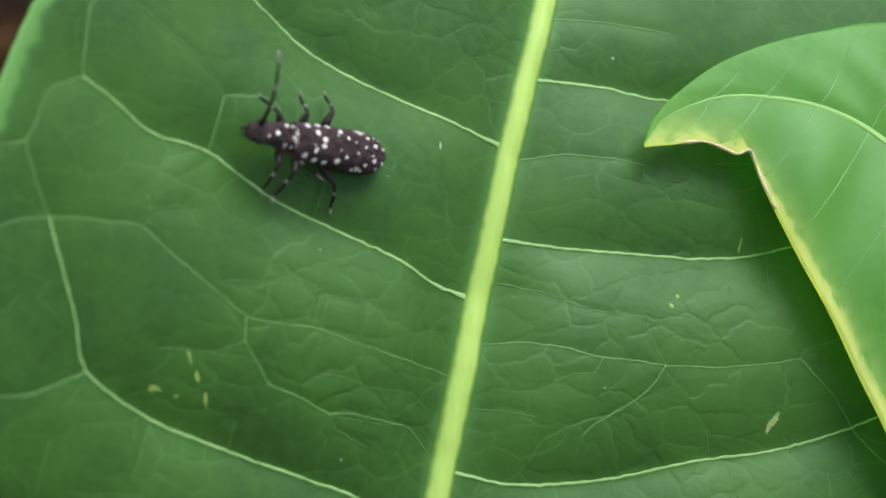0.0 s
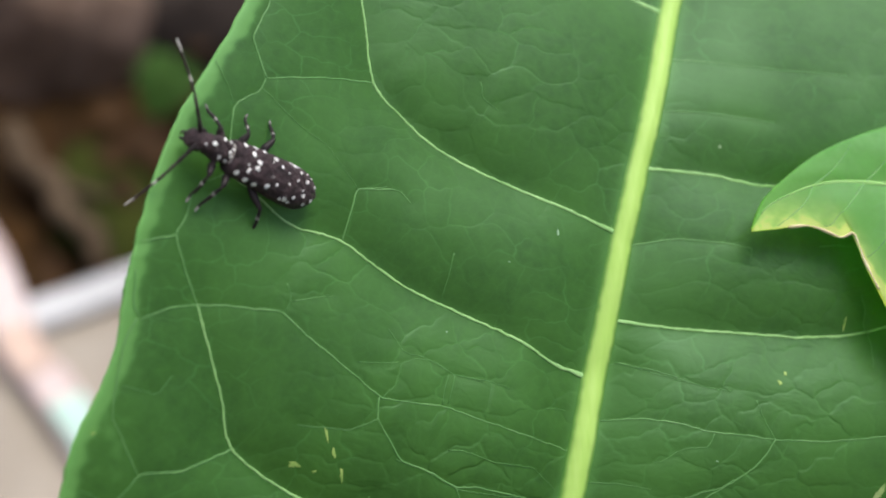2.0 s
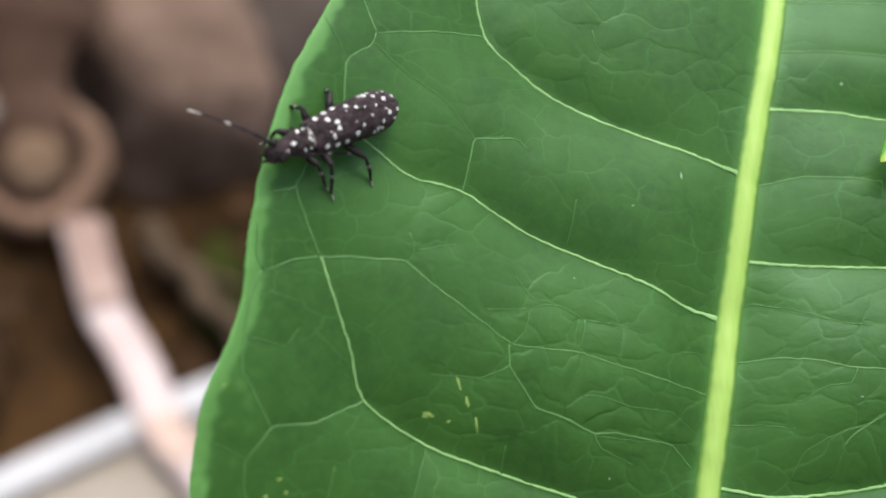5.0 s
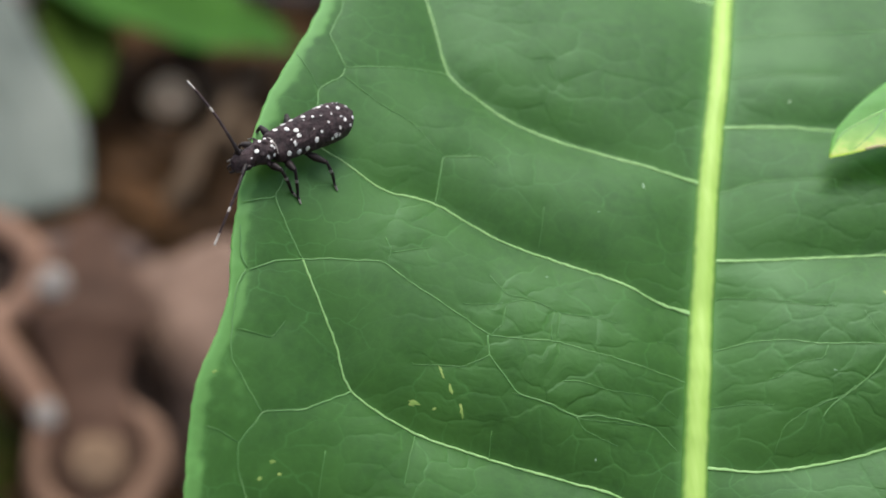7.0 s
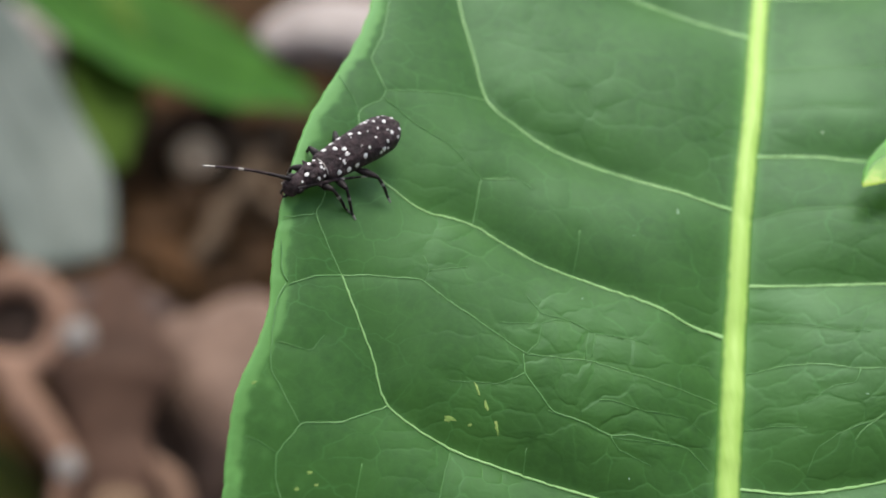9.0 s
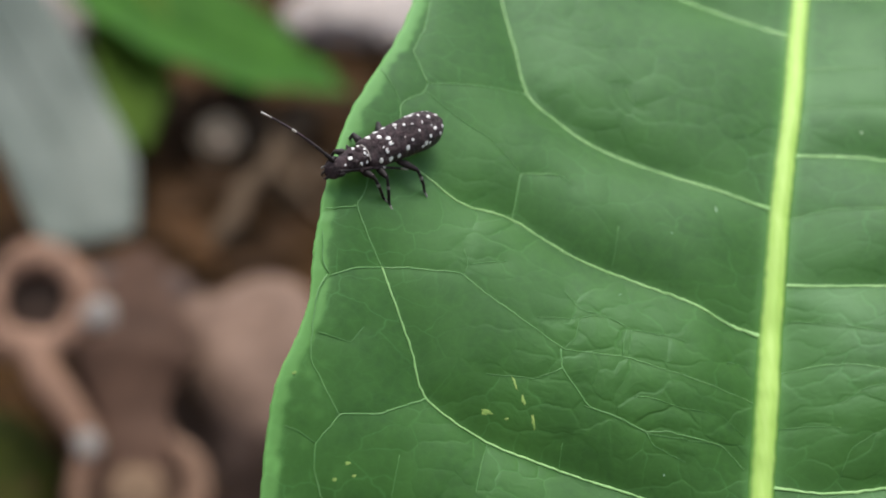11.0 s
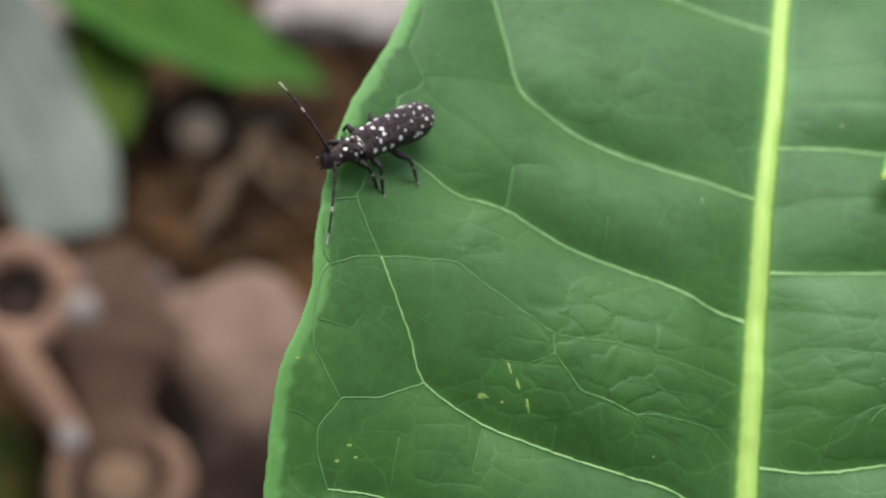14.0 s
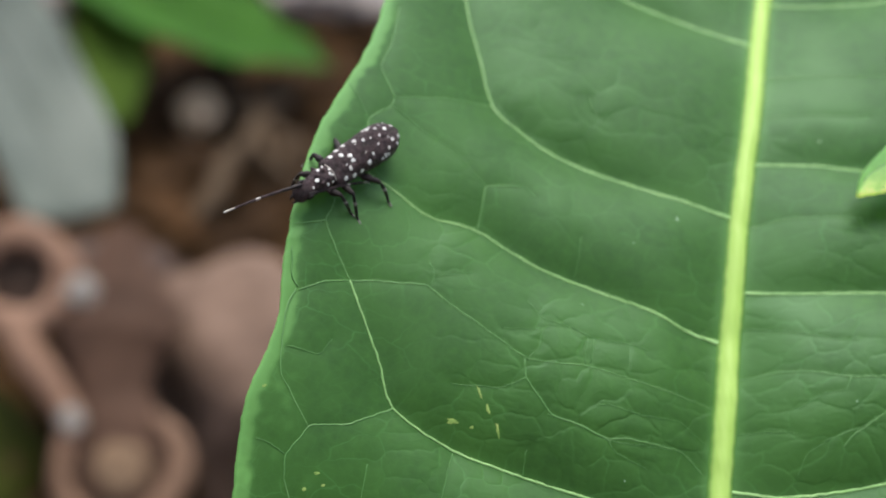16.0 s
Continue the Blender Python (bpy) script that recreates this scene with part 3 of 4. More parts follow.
    for x, y, a, b, turn, material in FLECKS:
        a, b = 0.85 * a, 0.8 * b
        bm = bmesh.new()
        bmesh.ops.create_circle(bm, cap_ends=False, segments=18, radius=1.0)
        ring = list(bm.verts)
        core = bm.verts.new((0, 0, 0))
        c, sn, ph = math.cos(radians(turn)), math.sin(radians(turn)), rng.random() * 6
        for i, p in enumerate(ring):
            k = 1 + 0.35 * math.sin(i * 0.7 + ph) + 0.4 * rng.uniform(-1, 1)
            du, dv = p.co.x * a * k, p.co.y * b * k
            p.co = Vector((x + du * c - dv * sn, y + du * sn + dv * c, 0))
        core.co = Vector((x, y, 0))
        for i in range(18):
            bm.faces.new((core, ring[i], ring[(i + 1) % 18]))
        zs = blade_height(np.array([p.co.x for p in bm.verts]), np.array([p.co.y for p in bm.verts]))
        for p, zz in zip(list(bm.verts), zs):
            p.co = Vector((p.co.x / 1000, p.co.y / 1000, (zz + (0.05 if p is core else 0.015)) / 1000))
        part("fleck", bm, M_FLECK[material], root, "pale yellow-green scar")
    return root


def young_leaf():
    """The bright young leaf that lies over the large one, with a torn yellow margin."""
    root = empty("young_leaf", LEAF @ pose(0.0011, 0.0004, 0))
    tagged(root, "bright green young leaf with torn yellowing margin overlapping a darker leaf", "leaf")
    up = spline([(29.4, 7.2), (31.2, 10.3), (36, 14), (41, 16.2), (46.5, 17.6), (53, 18.6), (63, 18), (78, 12)], 160)
    mid = spline([(29.6, 7.5), (31.6, 9.6), (36.6, 11.4), (41.7, 11.3), (46.5, 10.1), (50.6, 7.4), (58, 0), (70, -14)], 160)
    low = spline([(29.5, 7.0), (31.6, 7.15), (34.5, 7.4), (36.2, 6.8), (37.5, 6.2), (38.6, 6.6), (39.0, 5.2), (39.5, 3.2), (41.6, -2.7), (43.8, -8.1), (45.6, -13.5), (47.4, -18.5), (51, -30), (60, -44)], 160)
    q = np.linspace(0, 1, 40)
    upper = mid[:, None] + (up - mid)[:, None] * q[::-1][None, :, None]
    lower = mid[:, None] + (low - mid)[:, None] * q[None, 1:, None]
    g = np.concatenate([upper, lower], 1)
    s = np.linspace(0, 1, 160)[:, None]
    w = np.r_[-q[::-1], q[1:]][None]
    a, b = (g[..., 0] - 29.5) / 10, (g[..., 1] - 7) / 10
    hgt = 3.725 + 0.984 * a + 0.347 * b + 0.044 * a * a - 0.262 * a * b + 0.067 * b * b
    gap = np.linalg.norm(g - mid[:, None], axis=2)
    span = np.where(w < 0, np.linalg.norm(up - mid, axis=1)[:, None], np.linalg.norm(low - mid, axis=1)[:, None])
    bulge = np.abs(w) * (1 - np.abs(w)) * np.clip(span / 12, 0, 1.2) ** 1.5
    hgt = hgt + 1.6 * bulge - 0.22 * np.exp(-((gap / 1.1) ** 2)) * np.minimum(1, s**1.5 * 2) + 0.9 * np.sin(s * 40 + np.abs(w) * 3) * bulge
    z = surf(g[..., 0], g[..., 1]) + hgt
    verts, faces = sheet(g[..., 0] / 1000, g[..., 1] / 1000, z / 1000, 0.0003)
    blade = mesh_object("blade", verts, faces, M_YOUNG, root, "bright green blade with yellow lower margin")
    d = np.linalg.norm(g - low[:, None], axis=2)
    wob = np.array([noise.noise((a * 0.9, b * 0.9, 4)) + 0.6 * noise.noise((a * 2.6, b * 2.6, 9)) for a, b in zip(g[..., 0].ravel(), g[..., 1].ravel())]).reshape(d.shape)
    band = np.interp(s, (0, 0.2, 0.3, 1), (0.5, 1.1, 1.25, 1.35))
    rim = np.where(w > 0, 0.92 / (1 + np.exp((d - band - 0.45 * wob) / 0.13)) * np.interp(s, (0, 0.12, 0.26), (0.35, 0.6, 1.0)), 0)
    # yellow margin; the last term paints the tip's backlit glow into the colour
    rim = rim + np.where(w > 0, np.interp(s, (0, 0.28, 0.4), (0.5, 0.5, 0.36)) * np.exp(-((d / 3.0) ** 2)) * (1 + 0.6 * wob), 0) + 0.10 * np.exp(-((s / 0.16) ** 2))
    at = blade.data.attributes.new("rim", "FLOAT", "POINT")
    at.data.foreach_set("value", np.r_[np.clip(rim, 0, 1).ravel(), np.clip(rim, 0, 1).ravel()].astype(np.float32))
    at = blade.data.attributes.new("pucker", "FLOAT", "POINT")
    at.data.foreach_set("value", np.full(2 * rim.size, 0.5, np.float32))
    pts = np.column_stack([mid[4:], z[4:, 39] + 0.02]) / 1000
    vv, ff = tube(pts, np.linspace(0.05, 0.62, len(pts)) / 1000, 8, flat=0.22)
    mesh_object("midrib", vv, ff, M_STALK, root, "pale yellow-green midrib")
    for k in range(22, 150, 15):
        for side in (-1, 1):
            end = min(159, k + 18) if side < 0 else max(6, k - 20)
            c0 = 39
            cols = np.arange(c0, 3, -2) if side < 0 else np.arange(c0, 75, 2)
            rf = np.linspace(k, end, len(cols))
            r0 = np.minimum(rf.astype(int), 158)
            fr = (rf - r0)[:, None]
            gz = np.dstack([g, z])
            pts = (gz[r0, cols] * (1 - fr) + gz[r0 + 1, cols] * fr) / 1000
            vv, ff = tube(pts, np.linspace(0.09, 0.03, len(pts)) / 1000, 6, flat=0.15)
            mesh_object("side_vein", vv, ff, M_SOFT, root, "faint green side vein")
    foot = (LEAF @ pose(0.0011, 0.0004, 0)).inverted()
    way = [LEAF @ Vector((mid[-1, 0] / 1000, mid[-1, 1] / 1000, float(z[-1, 39]) / 1000)), Vector((0.085, -0.035, 0.335)), Vector((0.10, -0.06, 0.25)), Vector((0.115, -0.075, 0.12)), Vector((0.12, -0.08, -0.015))]
    vv, ff = tube(spline([tuple(foot @ q) for q in way], 40), np.linspace(0.0009, 0.0024, 40), 10)
    mesh_object("stalk", vv, ff, M_STALK, root, "pale green stalk rooted in the soil")
    edge = np.column_stack([low[8:38], z[8:38, -1]]) / 1000
    vv, ff = tube(edge, 0.0001 * (1 + 0.5 * np.sin(np.arange(30) * 0.9)) + 0.00003, 6)
    mesh_object("torn_edge", vv, ff, M_CORK, root, "dry pinkish-tan torn edge")
    return root


big_leaf()
young_leaf()


# ---------------------------------------------------------------- the beetle
def beetle_height(x):
    """Half width, top and bottom of the wing cases at x (mm, head ahead)."""
    k = np.clip((2.7 - x) / 9.2, 0, 1)
    w = np.interp(k, (0, 0.02, 0.06, 0.15, 0.3, 0.45, 0.6, 0.7, 0.8, 0.87, 0.93, 0.97, 1), (1.15, 1.42, 1.52, 1.58, 1.66, 1.75, 1.83, 1.85, 1.8, 1.66, 1.38, 1.0, 0.3))
    top = 2.55 + 0.65 * np.sin(np.clip(k, 0, 1) * math.pi * 0.8) - 0.5 * np.clip((k - 0.75) / 0.25, 0, 1) ** 2
    return w, top


def shell_z(x, y):
    w, top = beetle_height(x)
    base = 1.5
    return base + (top - base) * (1 - min(1, abs(y) / max(w, 1e-3)) ** 2.4) ** (1 / 2.2)


def lathe(profile, parent, name, material, label="", sides=20, squash=1.0):
    """A closed body along x: rows of x, half width, middle height, half height."""
    verts, faces = [], []
    for x, w, zc, h in profile:
        for k in range(sides):
            a = 2 * math.pi * k / sides
            verts.append((x / 1000, w * math.cos(a) / 1000, (zc + h * math.sin(a)) / 1000))
    n = len(profile)
    for i in range(n - 1):
        for k in range(sides):
            a, b = i * sides + k, i * sides + (k + 1) % sides
            faces.append((a, b, b + sides, a + sides))
    faces.append(tuple(range(sides))[::-1])
    faces.append(tuple(range((n - 1) * sides, n * sides)))
    return mesh_object(name, verts, faces, material, parent, label)


# white spots in pairs on the wing cases: x, distance from the seam, size; then the faint single ones
PAIRS = [(1.53, 1.27, 1.0), (0.71, 0.76, 0.95), (0.06, 0.27, 0.95), (0.51, 1.62, 1.1), (-0.4, 1.58, 1.05), (-1.42, 1.28, 1.0), (-2.13, 0.82, 0.6), (-3.16, 1.68, 0.75), (-3.49, 1.55, 1.05), (-3.98, 1.62, 0.6), (-4.15, 1.15, 0.7), (-4.94, 0.62, 0.9), (-5.46, 1.2, 0.7), (-6.06, 0.62, 0.75)]
FAINT = [(-1.5, 0.35, 0.4), (-3.2, 0.3, 0.45), (-3.9, -0.35, 0.5), (-2.9, -0.55, 0.4), (-4.7, 0.25, 0.4), (0.9, 0.3, 0.35), (-4.9, -1.35, 0.45), (-1.2, -0.9, 0.35)]
CHEST_SPOTS = [(3.67, 1.02, 0.2), (3.67, -1.02, 0.2), (4.55, 0.0, 0.19), (3.0, 1.05, 0.13), (3.0, -1.05, 0.13), (2.95, 0.1, 0.13), (2.78, 0.42, 0.1), (2.74, -0.36, 0.1), (5.3, 0.45, 0.09)]


def spot(parent, x, y, z, nx, ny, nz, r):
    bm = bmesh.new()
    bmesh.ops.create_icosphere(bm, subdivisions=2, radius=r / 1000)
    for v in bm.verts:
        k = 1 + 0.3 * noise.noise(v.co * 5000 + Vector((x * 3, y * 3, 0)))
        v.co.x *= 1.25 * k
        v.co.y *= k
        v.co.z *= 0.14
    turn = Vector((nx, ny, nz)).to_track_quat("Z", "X").to_matrix().to_4x4()
    bm.transform(Matrix.Translation((x / 1000, y / 1000, z / 1000)) @ turn)
    return part("white_spot", bm, M_SPOT, parent, "round white scale spot")


def limb(points, radii, name, material, parent, label="", sides=8):
    pts = spline(points, 14)
    r = np.interp(np.linspace(0, 1, 14), np.linspace(0, 1, len(radii)), radii)
    vv, ff = tube(pts / 1000, r / 1000, sides, up=(0.13, 0.21, 0.97))
    return mesh_object(name, vv, ff, material, parent, label)


def build_beetle():
    root = empty("longhorn_beetle")
    tagged(root, "small dark brown longhorn beetle with white spots on a leaf", "beetle")
    # wing cases, one half each, meeting at a fine seam
    for side in (1, -1):
        verts, faces = [], []
        xs, m = np.linspace(2.7, -6.5, 80), 24
        for x in xs:
            w, _ = beetle_height(x)
            for k in range(m):
                y = w * math.sin(math.pi / 2 * k / (m - 1))
                z = shell_z(x, y) - 0.025 * math.exp(-((y / 0.07) ** 2)) + 0.09 * noise.noise((x * 3.1, side * y * 3.1, 7)) + 0.07 * noise.noise((x * 7, side * y * 7, 2))
                verts.append((x / 1000, side * (y + 0.008) / 1000, z / 1000))
            verts.append((x / 1000, side * w * 0.8 / 1000, 0.00105))
        c = m + 1
        for i in range(len(xs) - 1):
            for k in range(m):
                a = i * c + k
                f = (a, a + 1, a + 1 + c, a + c)
                faces.append(f if side < 0 else f[::-1])
        mesh_object("wing_case", verts, faces, M_SHELL, root, "dark purplish brown wing case")
    lathe([(2.9, 0.9, 1.45, 0.4), (2, 1.45, 1.4, 0.65), (0, 1.5, 1.35, 0.7), (-2.5, 1.45, 1.3, 0.6), (-5, 1.1, 1.3, 0.45), (-6.1, 0.5, 1.35, 0.25)], root, "abdomen", M_LEG, "black underside")
    neck = [(2.35, 0.95, 1.8, 0.8), (2.5, 1.22, 1.83, 0.95), (2.62, 1.24, 1.84, 0.97), (2.7, 1.1, 1.84, 0.86), (3.0, 1.16, 1.86, 0.92), (3.45, 1.3, 1.86, 1.0), (3.75, 1.42, 1.86, 1.02), (3.95, 1.36, 1.85, 1.02), (4.35, 1.16, 1.82, 0.96), (4.7, 1.08, 1.8, 0.9), (4.82, 1.12, 1.79, 0.92), (4.95, 0.9, 1.77, 0.75)]
    neck = [(x, 0.84 * w, z, 0.95 * h) for x, w, z, h in neck]
    lathe(neck, root, "thorax", M_SHELL, "dark brown spotted thorax", 24)
    vv, ff = tube([(0.00256, 1.03 * math.cos(a) / 1000, (1.85 + 0.91 * math.sin(a)) / 1000) for a in np.linspace(0.25, math.pi - 0.25, 20)], 0.000045, 6, up=(1, 0, 0))
    mesh_object("collar", vv, ff, M_PALE, root, "pale thin collar line")
    lathe([(4.75, 0.7, 1.8, 0.7), (5.0, 0.88, 1.75, 0.8), (5.4, 0.96, 1.65, 0.86), (5.8, 0.84, 1.5, 0.84), (6.1, 0.86, 1.4, 0.78), (6.35, 0.7, 1.25, 0.6), (6.5, 0.42, 1.1, 0.4)], root, "head", M_SHELL, "dark brown head")
    for side in (1, -1):
        bm = bmesh.new()
        bmesh.ops.create_icosphere(bm, subdivisions=2, radius=0.00034)
        bm.transform(Matrix.Translation((0.0056, side * 0.00082, 0.0019)) @ Matrix.Diagonal((1.3, 0.7, 1.0, 1)))
        part("eye", bm, M_LEG, root, "glossy black eye")
        limb([(6.3, side * 0.3, 1.0), (6.7, side * 0.28, 0.75), (6.75, side * 0.08, 0.55)], [0.18, 0.13, 0.05], "mandible", M_LEG, root)
    for side in (1, -1):
        limb([(3.6, side * 1.0, 1.9), (3.72, side * 1.3, 2.0), (3.75, side * 1.5, 2.08)], [0.3, 0.2, 0.05], "thorax_spine", M_SHELL, root, "short blunt side spine")
        for x, y, r in ((3.3, 0.45, 0.26), (4.2, 0.42, 0.24)):
            bm = bmesh.new()
            bmesh.ops.create_icosphere(bm, subdivisions=2, radius=r / 1000)
            bm.transform(Matrix.Translation((x / 1000, side * y / 1000, 0.00272)) @ Matrix.Diagonal((1.2, 1, 0.7, 1)))
            part("tubercle", bm, M_SHELL, root, "rounded dark bump")
    for x, y, size in [(x, side * y, k) for x, y, k in PAIRS for side in (1, -1)] + FAINT:
        w, _ = beetle_height(x)
        y = max(-0.9 * w, min(0.9 * w, y))
        e = 0.05
        nx = -(shell_z(x + e, y) - shell_z(x - e, y)) / (2 * e)
        ny = -(shell_z(x, y + e) - shell_z(x, y - e)) / (2 * e)
        spot(root, x, y, shell_z(x, y) + 0.01, nx, ny, 1.0, 0.215 * size)
    for x, y, r in CHEST_SPOTS:
        y = 0.84 * y
        k = math.sqrt(max(0.05, 1 - (y / 1.14) ** 2))
        spot(root, x, y, 1.86 + 0.95 * k, 0, y / 1.14, k, r)
    joints = {}
    for side, s in ((1, "l"), (-1, "r")):
        spec = {
            "f": [(3.4, 0.8 * side, 1.2), (4.0, 2.4 * side, 1.9), (4.3, 3.6 * side, 0.9), (4.6, 4.3 * side, 0.2), (4.9, 5.0 * side, 0.12)],
            "m": [(1.6, 1.0 * side, 1.1), (1.7, 3.0 * side, 1.9), (1.8, 4.2 * side, 0.9), (1.9, 5.0 * side, 0.2), (2.0, 5.8 * side, 0.12)],
            "h": [(-0.5, 1.2 * side, 1.0), (-1.9, 3.5 * side, 1.6), (-2.3, 4.6 * side, 0.7), (-2.3, 5.3 * side, 0.2), (-2.2, 6.1 * side, 0.12)],
        }
        for key, (c, knee, shin, foot, toe) in spec.items():
            base = np.array(c)
            rel = [tuple((np.array(p) - base) * ((0.9, 0.92, 1.0) if side > 0 else (0.8, 0.72, 1.0))) for p in (c, knee, shin, foot, toe)]
            half = tuple((np.array(rel[0]) + np.array(rel[1])) / 2)
            leg = limb([rel[0], half, rel[1]], [0.18, 0.40, 0.2], "leg", M_LEG, root, "black jointed leg with swollen thigh")
            leg.location = tuple(base / 1000)
            limb([rel[1], rel[2], rel[3]], [0.14, 0.18, 0.13], "shin", M_LEG, leg)
            ring = [tuple(np.array(rel[1]) * (1 - k) + np.array(rel[2]) * k) for k in (0.55, 0.66, 0.78)]
            limb(ring, [0.165, 0.185, 0.18], "shin_band", M_BAND, leg, "dull grey band")
            mid = tuple((np.array(rel[3]) * 0.6 + np.array(rel[4]) * 0.4))
            limb([rel[3], mid], [0.13, 0.12], "foot", M_LEG, leg)
            limb([mid, rel[4]], [0.12, 0.08], "toe", M_BAND, leg, "pale toe segment")
            joints[key + s] = (leg, base / 1000)
        base = np.array((5.8, 0.55 * side, 2.1))
        bounds = [0, 1.1, 2.2, 3.4, 4.5, 5.0, 6.2, 7.1, 8.2]
        mats = [M_LEG, M_LEG, M_SHELL, M_SHELL, M_PALE, M_SHELL, M_SHELL, M_PALE]
        horn = None
        for i in range(len(mats)):
            def bend(d):
                return (d * 0.97, 0.0, 0.55 * math.sin(d / 8.2 * math.pi))
            a, b = bounds[i], bounds[i + 1] + 0.02
            pts = [bend(a), bend((a + b) / 2), bend(b)]
            r = 0.175 - 0.09 * a / 8.2
            if horn is None:
                horn = limb(pts, [r * 1.1, r * 1.25, r], "antenna", mats[i], root, "dark antenna with pale bands")
                horn.location = tuple(base / 1000)
            else:
                limb(pts, [r * 0.85, r, r * 0.95], "antenna_segment", mats[i], horn, "pale band" if mats[i] is M_PALE else "")
        joints["a" + s] = (horn, base / 1000)
    return root, joints


BEETLE, JOINTS = build_beetle()
BEETLE.scale = (0.97, 0.97, 0.97)


# ---------------------------------------------------------------- the ground and what lies on it
def ground_sheet():
    n = 160
    a = np.sinh(np.linspace(-1, 1, n) * 9) / math.sinh(9) * 400
    x, y = np.meshgrid(a + 0.05, a + 0.4, indexing="ij")
    z = np.zeros_like(x)
    for i in range(n):
        for k in range(n):
            if abs(a[i]) < 3 and abs(a[k]) < 3:
                z[i, k] = 0.012 * noise.noise((x[i, k] * 12, y[i, k] * 12, 0)) + 0.004 * noise.noise((x[i, k] * 60, y[i, k] * 60, 3)) - 0.006
    idx = np.arange(n * n).reshape(n, n)
    q = np.stack([idx[:-1, :-1], idx[1:, :-1], idx[1:, 1:], idx[:-1, 1:]], -1).reshape(-1, 4)
    ob = mesh_object("ground", np.stack([x, y, z], -1).reshape(-1, 3), q.tolist(), M_SOIL)
    tagged(ob, "dark brown soil with litter, plant shade put into its colour", "ground", kind="structure")


def stone(name, m, size, material, label, seed, rough=0.25, category="stone", blunt=2.0):
    bm = bmesh.new()
    bmesh.ops.create_icosphere(bm, subdivisions=4, radius=1.0)
    for v in bm.verts:
        d = 1 + rough * noise.noise(v.co * 1.3 + Vector((seed, 0, 0))) + 0.3 * rough * noise.noise(v.co * 4 + Vector((0, seed, 0)))
        k = (abs(v.co.x) ** blunt + abs(v.co.y) ** blunt + abs(v.co.z) ** blunt) ** (-1 / blunt)
        v.co = Vector((v.co.x * size[0], v.co.y * size[1], v.co.z * size[2])) * d * k
    ob = part(name, bm, material)
    ob.matrix_world = m
    return tagged(ob, label, category)


def blade_thing(name, line, widths, material, label, tilt=0.0, fold=0.15, category="leaf"):
    """A free leaf along line (metres), with a folded midrib; parts: blade, midrib."""
    root = empty(name)
    tagged(root, label, category)
    p = spline(line, 40)
    w = np.interp(np.linspace(0, 1, 40), np.linspace(0, 1, len(widths)), widths)
    t = np.gradient(p, axis=0)
    t /= np.linalg.norm(t, axis=1)[:, None]
    side = np.cross(t, (math.sin(tilt), 0, math.cos(tilt)))
    side /= np.linalg.norm(side, axis=1)[:, None]
    q = np.linspace(-1, 1, 17)
    g = p[:, None] + side[:, None] * (w[:, None] * q[None])[..., None]
    g[..., 2] += fold * w[:, None] * np.abs(q)[None] ** 1.5 + 0.03 * w[:, None] * np.sin(np.arange(40) * 0.8)[:, None] * q[None] ** 2
    vv, ff = sheet(g[..., 0], g[..., 1], g[..., 2], 0.0006)
    mesh_object("blade", vv, ff, material, root)
    vv, ff = tube(p + (0, 0, 0.0003), np.linspace(0.0016, 0.0006, 40), 8)
    mesh_object("midrib", vv, ff, material, root)
    return root


def twig(line, r, fork=1.0, label="grey-brown dry twig lying on soil"):
    p = spline(line, 26)
    p = p + np.column_stack([0.002 * np.sin(np.arange(26) * 0.7), np.zeros(26), np.zeros(26)])
    root = empty("twig")
    tagged(root, label, "twig")
    vv, ff = tube(p, r * (1 + 0.15 * np.sin(np.arange(26) * 1.3)) * np.linspace(1.1, 0.8, 26), 8)
    mesh_object("stem", vv, ff, M_TWIG, root)
    way = p[16] - p[10]
    out = np.array((-way[1], way[0], 0.0)) * fork
    vv, ff = tube(spline([p[10], p[10] + 0.5 * way + 0.45 * out + (0, 0, 0.002), p[10] + 0.9 * way + 1.2 * out + (0, 0, 0.001)], 12), r * np.linspace(0.6, 0.25, 12), 8)
    mesh_object("side_shoot", vv, ff, M_TWIG, root, "thin broken side shoot")
    return root


def ring_mesh(R, r, start=0.0, end=360.0, flat=0.6, seg=48, sides=12):
    """A worn rim: a flattened round bar bent from start to end (degrees), thinner towards open ends."""
    way = np.radians(np.linspace(start, end, seg))
    k = np.linspace(-1, 1, seg)
    thin = np.ones(seg) if end - start > 359 else 1 - 0.75 * np.abs(k) ** 4
    pts, radii = [], []
    for a, f in zip(way, thin):
        n = noise.noise((math.cos(a) * 1.6, math.sin(a) * 1.6, R * 900))
        pts.append((R * (1 + 0.08 * n) * math.cos(a), R * (1 + 0.08 * n) * math.sin(a), 0.4 * n * r))
        radii.append(r * f * (1 + 0.45 * n))
    return tube(pts, np.array(radii), sides, flat=flat)


